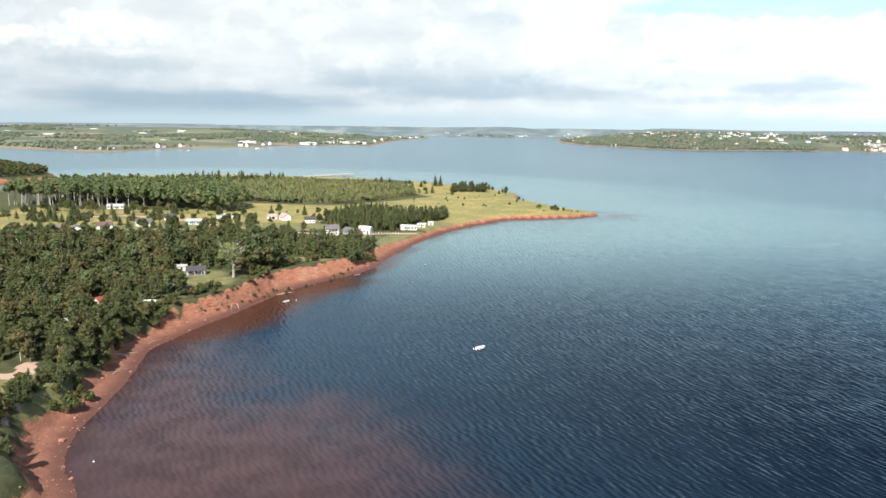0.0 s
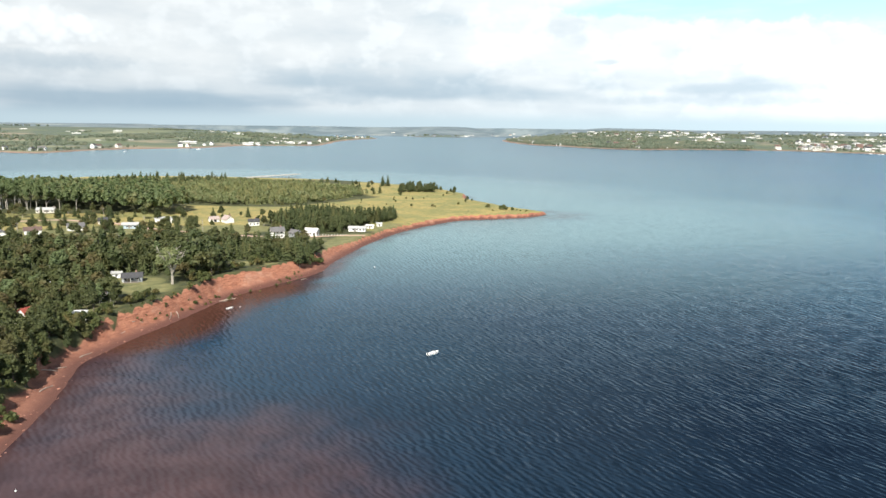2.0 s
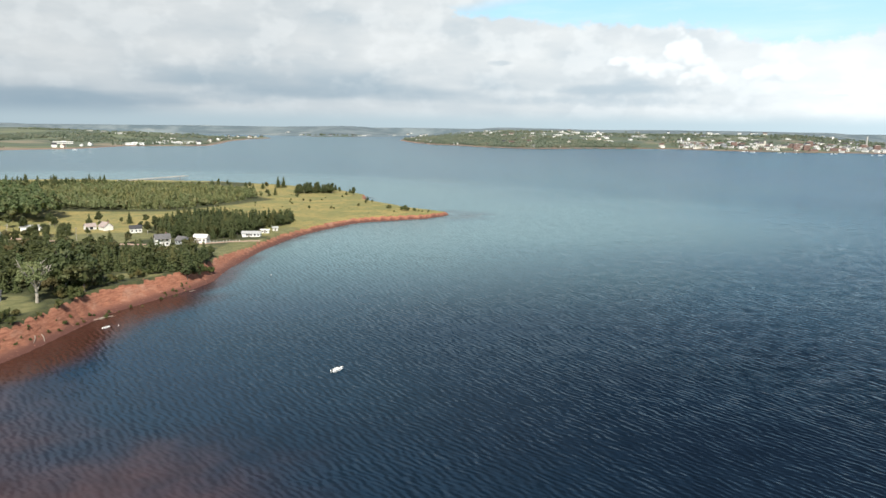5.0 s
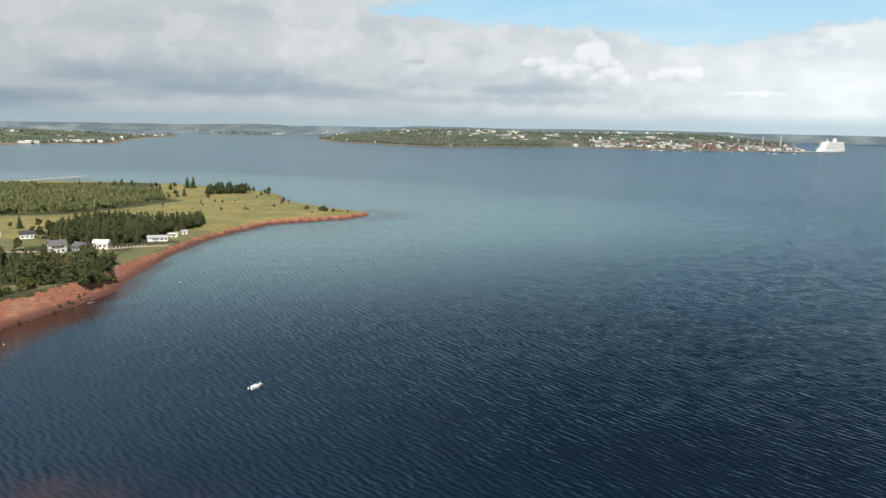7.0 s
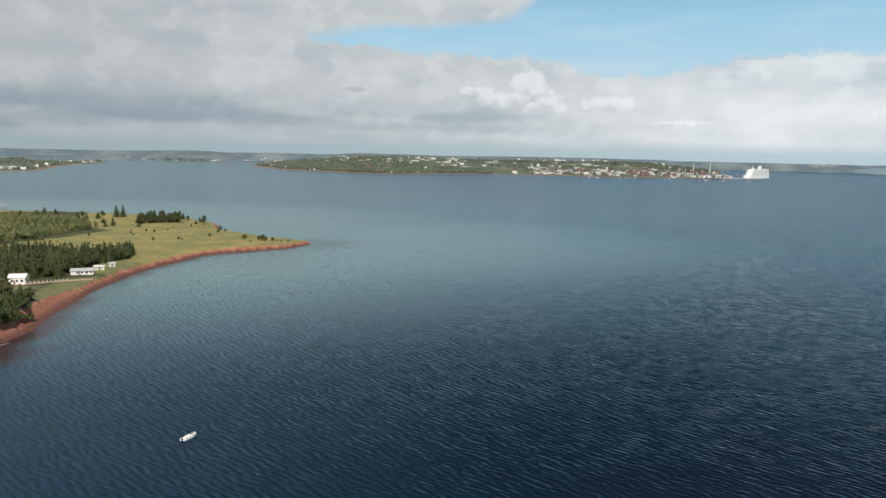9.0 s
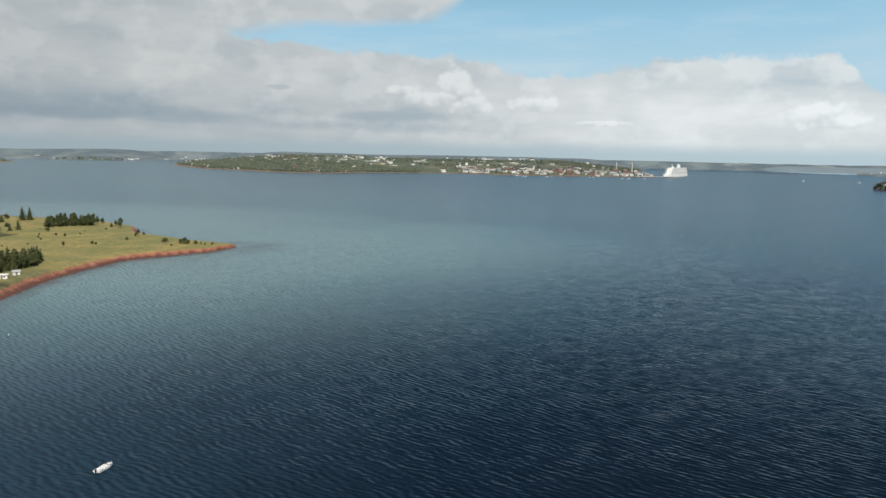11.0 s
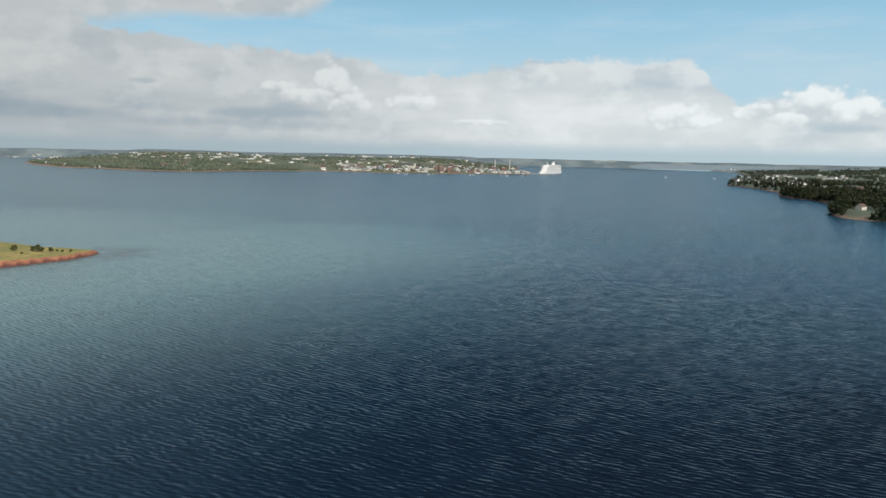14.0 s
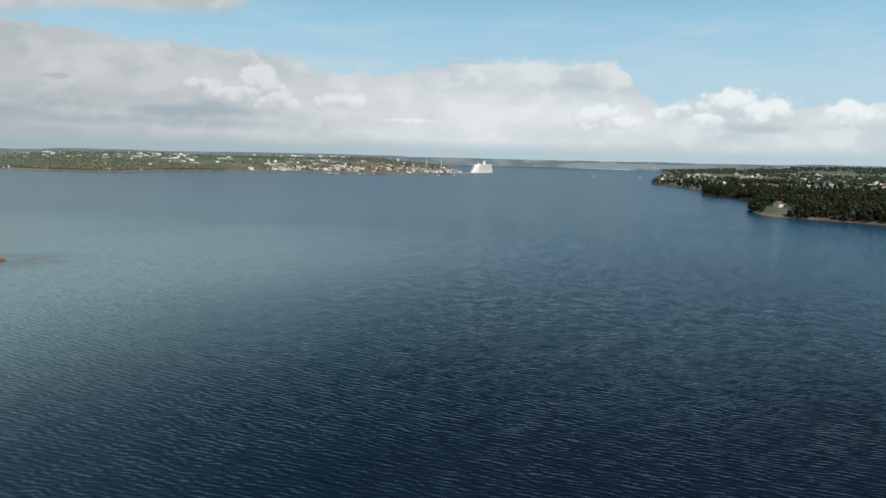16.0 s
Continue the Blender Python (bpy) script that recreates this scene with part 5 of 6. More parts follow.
gable_house("house", "white house with a dark roof by the drive", -96, 497, 15, 9.5, 7.5, 3.4, 2.2, WHITE, DARK_SHINGLE, three, None, 1.5, None, ROW)
gable_house("house", "white two-storey farmhouse with a grey roof", -72, 447, 18, 11.0, 8.0, 5.2, 3.0, WHITE, SHINGLE, (("f", -3.2, 1.0, 1.3, 1.4), ("f", 3.0, 1.0, 1.6, 1.4), ("f", -3.0, 3.5, 1.2, 1.2), ("f", 0, 3.5, 1.2, 1.2), ("f", 3.0, 3.5, 1.2, 1.2)), 0.0, 3.0, (-4.0, 4.0, 2.0), ROW)
gable_house("house", "grey-roofed wing beside the white farmhouse", -61, 449, -40, 9.5, 7.0, 3.0, 2.6, GREY_SIDING, SHINGLE, three, None, None, None, ROW)
gable_house("house", "white cottage at the edge of the shore lawn", -51, 452, -16, 10.5, 6.5, 4.0, 2.0, WHITE, WHITE, (("f", -3.2, 1.4, 1.3, 1.4), ("f", 0.2, 1.4, 1.3, 1.4), ("f", 3.2, 1.4, 1.6, 1.4), ("r", 0, 1.4, 1.6, 1.4)), -1.6, None, None, ROW)
gable_house("house", "long cream cottage with a pale roof by the beach", -23, 469, -8, 15.0, 6.0, 2.7, 1.4, WHITE, PALE_ROOF, three + (("f", 6, 1, 1.2, 1.2),), -1.6, None, None, ROW)
gable_house("trailer", "small white caravan on the shore lawn", -15, 482, -14, 7.0, 3.0, 2.6, 0.5, WHITE, WHITE, (("f", -2, 1.1, 1.2, 0.9), ("f", 1.5, 1.1, 1.2, 0.9)), 0.0, None, None, ROW)
gable_house("shed", "small white shed beside the caravan", -9, 492, 10, 4.5, 3.2, 2.3, 0.9, WHITE, PALE_ROOF, (), 0.0, None, None, ROW)


def canopy(x, y, turn):
    """A white garden canopy on four posts, on the bluff."""
    root = tagged(new("garden_canopy"), "white garden canopy on four posts on the bluff", "canopy")
    root.matrix_basis = pose(x, y, float(height_at(x, y)[0]), 0, 0, turn)
    for sx in (-1, 1):
        for sy in (-1, 1):
            part("post", box(bmesh.new(), sx * 2.2 - 0.12, sy * 1.5 - 0.12, -0.6, sx * 2.2 + 0.12, sy * 1.5 + 0.12, 2.4), WHITE, root)
    bm = bmesh.new()
    v = [bm.verts.new(p) for p in ((-2.6, -1.9, 2.35), (2.6, -1.9, 2.35), (2.6, 1.9, 2.35), (-2.6, 1.9, 2.35), (-1.4, 0, 3.0), (1.4, 0, 3.0), (-2.6, -1.9, 2.2), (2.6, -1.9, 2.2), (2.6, 1.9, 2.2), (-2.6, 1.9, 2.2))]
    for q in ((0, 1, 5, 4), (1, 2, 5), (2, 3, 4, 5), (3, 0, 4), (6, 7, 1, 0), (7, 8, 2, 1), (8, 9, 3, 2), (9, 6, 0, 3), (9, 8, 7, 6)):
        bm.faces.new([v[i] for i in q])
    part("roof", bm, WHITE, root)
    part("bench", box(bmesh.new(), -1.6, -0.3, 0.35, 1.6, 0.3, 0.5, 0.02), TIMBER, root)


canopy(-106.5, 245.0, 12)


def utility_pole(x, y, tall=10.0):
    root = tagged(new("utility_pole"), "grey wooden utility pole with a crossarm", "pole", "utility poles along the drive")
    root.matrix_basis = pose(x, y, float(height_at(x, y)[0]) - 0.3)
    part("pole", tube(bmesh.new(), [(0, 0, 0), (0, 0, tall)], [0.17, 0.11], 8), DEAD_BARK, root)
    part("crossarm", box(bmesh.new(), -1.1, -0.06, tall - 0.9, 1.1, 0.06, tall - 0.75), TIMBER, root)
    for k in (-0.9, 0.0, 0.9):
        part("insulator", tube(bmesh.new(), [(k, 0, tall - 0.74), (k, 0, tall - 0.5)], [0.07, 0.05], 6), PALE_BARK, root)


for x, y in ((-218, 427), (-200, 505), (-236, 512), (-160, 468), (-120, 456)):
    utility_pole(x, y)



def post_fence(x0, y0, x1, y1, count):
    """A row of short white posts with a rope rail along the shore lawn."""
    root = tagged(new("post_fence"), "row of short white posts along the shore lawn", "fence")
    zs = height_at(np.linspace(x0, x1, count), np.linspace(y0, y1, count))
    root.matrix_basis = pose(x0, y0, float(zs[0]))
    tops = []
    for k in range(count):
        x, y, z = (x1 - x0) * k / (count - 1), (y1 - y0) * k / (count - 1), float(zs[k] - zs[0])
        part("post", box(bmesh.new(), x - 0.14, y - 0.14, z - 0.3, x + 0.14, y + 0.14, z + 1.0, 0.03), WHITE, root)
        tops.append((x, y, z + 0.8))
    part("rail", tube(bmesh.new(), tops, [0.035] * count, 5), TIMBER, root)


post_fence(-45.8, 450.1, -29.4, 451.9, 10)

# ---- on the beach and the water ----


def boulder(name, x, y, size, k):
    r = np.random.default_rng(k)
    bm = bmesh.new()
    bmesh.ops.create_icosphere(bm, subdivisions=2, radius=size)
    for v in bm.verts:
        n = noise.noise(v.co * (1.4 / size) + Vector((k * 3.1, 0, 0)))
        v.co *= 1 + 0.38 * n
        v.co.z *= 0.62
    ob = part(name, bm, ROCK)
    ob.matrix_basis = pose(x, y, float(height_at(x, y)[0]) + size * 0.15, 0, 0, float(r.uniform(0, 360)))
    return tagged(ob, "rounded red sandstone boulder at the water's edge", "boulder", "boulders on the beach")


n = 0
for k in range(900):
    i = int(rng.integers(0, len(PEN_LINE)))
    x, y = PEN_LINE[i] + rng.uniform(-7, 7, 2)
    s = shore_distance(np.array([x]), np.array([y]), PEN_LINE)[0]
    if -1.0 < s < 6.5 and 125 < y < 480 and x < 20 and n < 70:
        boulder("boulder", float(x), float(y), float(rng.choice([0.25, 0.35, 0.5, 0.8], p=[0.4, 0.3, 0.2, 0.1])), n)
        n += 1
stones = []
for k in range(9000):
    i = int(rng.integers(0, len(PEN_LINE)))
    x, y = PEN_LINE[i] + rng.uniform(-9, 9, 2)
    if 120 < y < 560 and x < 110:
        stones.append((x, y))
stones = np.array(stones)
ss = shore_distance(stones[:, 0], stones[:, 1], PEN_LINE)
stones = stones[(ss > -2.5) & (ss < 9)][:1500]
pebble = [ball(np.zeros(3), np.array([1.0, 0.8, 0.6]), 5, 3)]
joined("beach_stones", np.stack([stones[:, 0], stones[:, 1], height_at(stones[:, 0], stones[:, 1]), rng.uniform(0.12, 0.38, len(stones)), rng.uniform(0, 6, len(stones))], 1), pebble, ROCK, "loose red sandstone stones along the tide line", "stones")


def log(x, y, turn, length, thick, label):
    root = tagged(part("driftwood_log", tube(bmesh.new(), [(0, 0, 0), (length * 0.4, 0.25, 0.1), (length, 0, 0.05)], [thick, thick * 0.8, thick * 0.4], 7), DRIFT), label, "driftwood", "driftwood on the beach")
    z0, z1 = height_at([x, x + length * math.cos(radians(turn))], [y, y + length * math.sin(radians(turn))])
    root.matrix_basis = pose(x, y, float(z0) + thick * 0.6, 0, -math.degrees(math.atan2(z1 - z0, length)), turn)


for row in ((-71.5, 300.5, 38, 8, 0.3), (-73, 298.5, 25, 4, 0.2), (-84, 276, -62, 5, 0.2), (-85, 273, -80, 4.5, 0.18), (-62, 311, 30, 6, 0.25), (-93, 255, 60, 5, 0.22), (-95, 247, 75, 4, 0.2), (-102, 212, 60, 6, 0.2), (-101, 206, 75, 7, 0.2), (-44, 340, 50, 5, 0.25), (-99, 226, 70, 5, 0.18), (-97, 196, 80, 6, 0.18)):
    log(*row, "bleached driftwood log lying on the red beach")


def hull_mesh(length, beam, depth, shell=0.06):
    """An open hull, pointed at +x, with thickness."""
    bm = bmesh.new()
    rows = []
    for inner in (0, 1):
        for k in range(9):
            t = k / 8
            half = beam / 2 * (1 - max(0, (t - 0.45) / 0.55) ** 2.2) + 0.01
            half = max(half - inner * shell, 0.005)
            x = -length / 2 + length * t - (inner * shell if t > 0.5 else -inner * shell)
            keel = -depth * 0.42 + max(0, t - 0.6) * depth * 0.5 + inner * shell
            top = depth * 0.55 + depth * 0.28 * t * t
            rows.append([bm.verts.new((x, s * half * w, z)) for s, w, z in ((-1, 1.0, top), (-1, 0.9, depth * 0.12), (-1, 0.55, keel + 0.08), (0, 0, keel), (1, 0.55, keel + 0.08), (1, 0.9, depth * 0.12), (1, 1.0, top))])
    out, inn = rows[:9], rows[9:]
    for grid in (out, inn):
        for a, b in zip(grid, grid[1:]):
            for k in range(6):
                bm.faces.new((a[k], b[k], b[k + 1], a[k + 1]))
    for a, b, c, d in zip(out, out[1:], inn, inn[1:]):
        bm.faces.new((a[0], c[0], d[0], b[0]))
        bm.faces.new((a[6], b[6], d[6], c[6]))
    for k in range(6):
        bm.faces.new((out[0][k], out[0][k + 1], inn[0][k + 1], inn[0][k]))
    return bm


def motorboat(x, y, turn):
    root = tagged(new("motorboat"), "small white open motorboat moored on the water", "boat")
    root.matrix_basis = pose(x, y, 0.1, 0, 0, turn)
    root.scale = (0.82, 0.82, 0.82)
    hull = part("hull", hull_mesh(5.8, 2.2, 1.1), HULL_WHITE, root, smooth=False)
    part("rubbing_strake", tube(bmesh.new(), [(-2.9, -1.1, 0.56), (0, -1.1, 0.63), (1.6, -0.78, 0.75), (2.9, 0, 0.92)], [0.05] * 4, 5), RUBBER, hull)
    part("rubbing_strake", tube(bmesh.new(), [(-2.9, 1.1, 0.56), (0, 1.1, 0.63), (1.6, 0.78, 0.75), (2.9, 0, 0.92)], [0.05] * 4, 5), RUBBER, hull)
    part("foredeck", prism(bmesh.new(), [(0.7, -0.95), (1.7, -0.7), (2.75, 0), (1.7, 0.7), (0.7, 0.95)], 0.58, 0.68), HULL_WHITE, root)
    part("floor", box(bmesh.new(), -2.75, -0.85, 0.0, 0.8, 0.85, 0.06), plain("cockpit_floor", (0.55, 0.55, 0.53), 0.8), root)
    part("console", box(bmesh.new(), 0.1, -0.85, 0.06, 0.6, 0.85, 0.95, 0.05), HULL_WHITE, root)
    bm = bmesh.new()
    v = [bm.verts.new(p) for p in ((0.75, -0.9, 0.9), (0.75, 0.9, 0.9), (0.35, 0.75, 1.45), (0.35, -0.75, 1.45), (0.72, -0.9, 0.9), (0.72, 0.9, 0.9), (0.32, 0.75, 1.45), (0.32, -0.75, 1.45))]
    for q in ((0, 1, 2, 3), (7, 6, 5, 4), (0, 4, 5, 1), (1, 5, 6, 2), (2, 6, 7, 3), (3, 7, 4, 0)):
        bm.faces.new([v[i] for i in q])
    part("windscreen", bm, PANE, root, "tinted windscreen")
    for k in (-0.45, 0.45):
        seat = part("seat", box(bmesh.new(), -0.9, k - 0.28, 0.06, -0.4, k + 0.28, 0.5, 0.05), HULL_WHITE, root)
        part("backrest", box(bmesh.new(), -1.0, k - 0.28, 0.4, -0.86, k + 0.28, 1.0, 0.04), HULL_WHITE, seat)
    part("bench", box(bmesh.new(), -2.4, -0.8, 0.06, -1.9, 0.8, 0.5, 0.05), HULL_WHITE, root)
    engine = part("outboard_engine", box(bmesh.new(), -3.35, -0.22, 0.35, -2.85, 0.22, 1.15, 0.1), RUBBER, root, "black outboard engine")
    part("leg", box(bmesh.new(), -3.2, -0.08, -0.6, -2.98, 0.08, 0.4), RUBBER, engine)
    for k in (-0.98, 0.98):
        part("bow_rail", tube(bmesh.new(), [(0.9, k * 0.9, 0.68), (0.9, k * 0.9, 1.0), (1.9, k * 0.62, 1.05), (2.7, 0, 1.15)], [0.025] * 4, 5), STEEL, root)


def dinghy(x, y, turn):
    root = tagged(new("rowing_boat"), "little white rowing boat floating near the bluff", "boat")
    root.matrix_basis = pose(x, y, 0.06, 0, 0, turn)
    part("hull", hull_mesh(3.0, 1.3, 0.6, 0.05), HULL_WHITE, root)
    for k in (-1.0, 0.2):
        part("thwart", box(bmesh.new(), k - 0.15, -0.62, 0.18, k + 0.15, 0.62, 0.23), TIMBER, root)


def buoy(x, y, label):
    root = tagged(new("mooring_buoy"), label, "buoy", "mooring buoys")
    root.matrix_basis = pose(x, y, 0.1)
    bm = bmesh.new()
    bmesh.ops.create_uvsphere(bm, u_segments=12, v_segments=8, radius=0.22)
    part("float", bm, HULL_WHITE, root, smooth=True)
    part("ring", tube(bmesh.new(), [(0, 0, 0.3), (0, 0, 0.55)], [0.06, 0.05], 6), STEEL, root)


motorboat(13.0, 227.0, 40)
dinghy(-66.0, 287.0, 46)
for x, y in ((-9.5, 369.6), (-77.2, 144.3), (-62.5, 289.5)):
    buoy(x, y, "round white mooring buoy on the water")


def wharf(x0, y0, x1, y1):
    """A long pier on piles on the far side of the peninsula."""
    root = tagged(new("wharf"), "long pale concrete wharf on timber piles", "pier")
    length, turn = math.hypot(x1 - x0, y1 - y0), math.degrees(math.atan2(y1 - y0, x1 - x0))
    root.matrix_basis = pose(x0, y0, 0, 0, 0, turn)
    part("deck", box(bmesh.new(), -20, -3.5, 3.9, length, 3.5, 4.6, 0.08), CONCRETE, root)
    part("kerb", box(bmesh.new(), -20, -3.4, 4.605, length, -3.0, 5.0), CONCRETE, root)
    part("kerb", box(bmesh.new(), -20, 3.0, 4.605, length, 3.4, 5.0), CONCRETE, root)
    for k in range(int(length // 6)):
        for s in (-2.6, 2.6):
            part("pile", tube(bmesh.new(), [(k * 6 + 2, s, -5), (k * 6 + 2, s, 3.89)], [0.25, 0.22], 7), TIMBER, root)


wharf(-181, 925, -128, 988)

# ---- the far shores ----


def far_z(x, y):
    return far_height(np.atleast_1d(np.asarray(x, float)), np.atleast_1d(np.asarray(y, float)))[0]


def land_of(x, y, line, low):
    return shore_distance(x, y, line) > low


# the wood on the headland across the cove
tx, ty = scatter(-760, -480, 760, 1010, 7.0)
ok = land_of(tx, ty, ISLE, 12) & (tx > -0.68 * ty - 30)
tx, ty = tx[ok], ty[ok]
isle_z = land_height(tx, ty, shore_distance(tx, ty, ISLE), 8 + 2 * fbm(tx / 60, ty / 60, 2, 2))[0]
joined("headland_wood", np.stack([tx, ty, isle_z - 0.3, rng.uniform(0.75, 1.15, len(tx)), rng.uniform(0, 6, len(tx))], 1), young_broad, LEAF, "green broadleaf wood on the far headland", "wood")

# the wood of the eastern shore, its leaf colour darkened as under cloud
tx, ty = scatter(975, 2100, 120, 1110, 12.5)
es = shore_distance(tx, ty, EAST)
ok = (es > 8) & ((es < 330) | (rng.uniform(size=len(tx)) < 0.6)) & ((fbm(tx / 120, ty / 120, 3, 15) > -0.33) | (es < 45)) & ((tx < 1560) | (rng.uniform(size=len(tx)) < 0.16)) & clear_of(tx, ty, [(1014, 416, 22), (1040, 432, 20), (1066, 440, 16), (1160, 470, 10), (1110, 455, 8), (1096, 428, 10)])
fx2, fy2 = scatter(975, 2100, 120, 1110, 7.0)
fs2 = shore_distance(fx2, fy2, EAST)
fringe = (fs2 > 4) & (fs2 < 34) & ((fx2 < 1480) | (rng.uniform(size=len(fx2)) < 0.15)) & clear_of(fx2, fy2, [(1014, 416, 22), (1040, 432, 20), (1066, 440, 16), (1096, 428, 10)])
tx, ty = np.concatenate([tx[ok], fx2[fringe]]), np.concatenate([ty[ok], fy2[fringe]])
dark = fbm(tx / 90, ty / 90, 2, 13) > 0.16
spots = np.stack([tx, ty, far_z(tx, ty) - 0.4, rng.uniform(0.8, 1.35, len(tx)), rng.uniform(0, 6, len(tx))], 1)
shore_spruce = [spruce_crown(np.random.default_rng(170 + k), 12.0, 3.4, 0.0, 38, 2.7, 6) for k in range(3)]
shore_broad = [broad_crown(np.random.default_rng(175 + k), 11.0, 4.6, 0.2, 42, 2.7, 4) for k in range(3)]
joined("eastern_spruce_wood", spots[dark], shore_spruce, SHORE_LEAF, "spruce wood along the eastern shore, darkened as under cloud", "wood")
joined("eastern_broadleaf_wood", spots[~dark], shore_broad, SHORE_LEAF, "broadleaf wood along the eastern shore, darkened as under cloud", "wood")


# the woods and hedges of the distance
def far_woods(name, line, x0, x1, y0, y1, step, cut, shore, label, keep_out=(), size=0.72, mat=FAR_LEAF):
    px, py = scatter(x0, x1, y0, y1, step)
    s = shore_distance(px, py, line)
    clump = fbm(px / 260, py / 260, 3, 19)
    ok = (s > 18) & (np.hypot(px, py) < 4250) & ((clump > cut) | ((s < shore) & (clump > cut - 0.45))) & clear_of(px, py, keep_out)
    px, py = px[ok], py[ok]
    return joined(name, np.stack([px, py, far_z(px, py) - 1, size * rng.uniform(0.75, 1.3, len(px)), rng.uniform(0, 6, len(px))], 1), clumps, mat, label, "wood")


def clump_mesh(r):
    parts = []
    for k in range(3):
        c = np.array([r.uniform(-5, 5), r.uniform(-5, 5), r.uniform(4, 6.5)])
        v, f = ball(c, np.array([r.uniform(3.5, 5.5), r.uniform(3.5, 5.5), r.uniform(4, 6)]), 5, 3)
        v += r.normal(size=v.shape) * 0.7
        parts.append((v, f))
    d = r.normal(size=(14, 3))
    d /= np.linalg.norm(d, axis=1, keepdims=True)
    d[:, 2] = abs(d[:, 2])
    parts.append(leaf_quads(r, np.array([0, 0, 5.0]) + d * np.array([7, 7, 6]), d, 3.4))
    return stack(parts)


clumps = [clump_mesh(np.random.default_rng(180 + k)) for k in range(5)]
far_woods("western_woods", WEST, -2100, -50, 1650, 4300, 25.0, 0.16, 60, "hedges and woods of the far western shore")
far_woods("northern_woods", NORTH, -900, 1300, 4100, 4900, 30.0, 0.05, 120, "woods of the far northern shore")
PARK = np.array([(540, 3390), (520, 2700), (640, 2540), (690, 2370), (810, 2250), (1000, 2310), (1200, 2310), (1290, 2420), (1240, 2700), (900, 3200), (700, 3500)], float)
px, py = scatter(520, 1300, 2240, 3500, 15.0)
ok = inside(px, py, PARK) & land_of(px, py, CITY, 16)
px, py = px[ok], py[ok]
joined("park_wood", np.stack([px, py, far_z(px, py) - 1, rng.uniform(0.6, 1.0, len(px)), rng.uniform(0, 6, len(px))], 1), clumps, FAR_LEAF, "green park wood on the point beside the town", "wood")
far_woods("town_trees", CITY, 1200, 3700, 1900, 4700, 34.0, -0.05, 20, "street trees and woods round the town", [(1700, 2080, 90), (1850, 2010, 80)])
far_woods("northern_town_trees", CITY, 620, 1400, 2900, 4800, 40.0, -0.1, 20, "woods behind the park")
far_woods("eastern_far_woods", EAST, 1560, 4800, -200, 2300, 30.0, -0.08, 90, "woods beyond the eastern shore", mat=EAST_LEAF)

# far houses, built once in a few kinds and copied
FAR_HOUSES = "houses on the far shores"


def far_house(label, wide, deep, wall, roof, walls, tiles):
    root = tagged(new("far_house"), label, "house", FAR_HOUSES)
    hw, hd = wide / 2, deep / 2
    bm = bmesh.new()
    ends = [[bm.verts.new(p) for p in ((sx * hw, -hd, -2), (sx * hw, hd, -2), (sx * hw, hd, wall), (sx * hw, 0, wall + roof), (sx * hw, -hd, wall))] for sx in (-1, 1)]
    a, b = ends
    for k in range(5):
        bm.faces.new((a[k], b[k], b[(k + 1) % 5], a[(k + 1) % 5]))
    bm.faces.new(a[::-1])
    bm.faces.new(b)
    part("wall", bm, walls, root)
    for side in (-1, 1):
        bm = bmesh.new()
        v = [bm.verts.new(p) for dz in (0.05, 0.35) for p in ((-hw - 0.5, 0, wall + roof + dz), (hw + 0.5, 0, wall + roof + dz), (hw + 0.5, side * (hd + 0.5), wall + dz - 0.3), (-hw - 0.5, side * (hd + 0.5), wall + dz - 0.3))]
        for q in ((0, 1, 2, 3), (7, 6, 5, 4), (0, 4, 5, 1), (1, 5, 6, 2), (2, 6, 7, 3), (3, 7, 4, 0)):
            bm.faces.new([v[i] for i in q])
        part("roof", bm, tiles, root)
    return root


def block(name, label, wide, deep, tall, walls, tiles, rows=2, group="buildings of the town"):
    """A flat-roofed building with bands of windows and a parapet."""
    root = tagged(new(name), label, "building", group)
    part("wall", box(bmesh.new(), -wide / 2, -deep / 2, -2, wide / 2, deep / 2, tall), walls, root)
    part("roof", box(bmesh.new(), -wide / 2 + 0.4, -deep / 2 + 0.4, tall + 0.005, wide / 2 - 0.4, deep / 2 - 0.4, tall + 0.5), tiles, root)
    part("plant_room", box(bmesh.new(), -wide * 0.15, -deep * 0.12, tall + 0.51, wide * 0.15, deep * 0.12, tall + 3.0), tiles, root)
    for k in range(rows):
        z = tall * (k + 0.35) / rows
        part("window_band", box(bmesh.new(), -wide / 2 - 0.08, -deep / 2 - 0.08, z, wide / 2 + 0.08, deep / 2 + 0.08, z + tall / rows * 0.3), PANE, root)
    return root


house_kinds = [far_house("white house with a grey roof on the far shore", 15, 10, 5.5, 3.5, WHITE, SHINGLE), far_house("white house with a pale roof on the far shore", 18, 11, 5.0, 3.0, WHITE, PALE_ROOF), far_house("cream house with a brown roof on the far shore", 14, 10, 5.5, 4.0, CREAM, BROWN_ROOF), far_house("grey house with a dark roof on the far shore", 16, 10, 5.0, 3.5, GREY_SIDING, DARK_SHINGLE), far_house("tall white house with a dark roof on the far shore", 13, 11, 8.0, 4.0, WHITE, DARK_SHINGLE)]
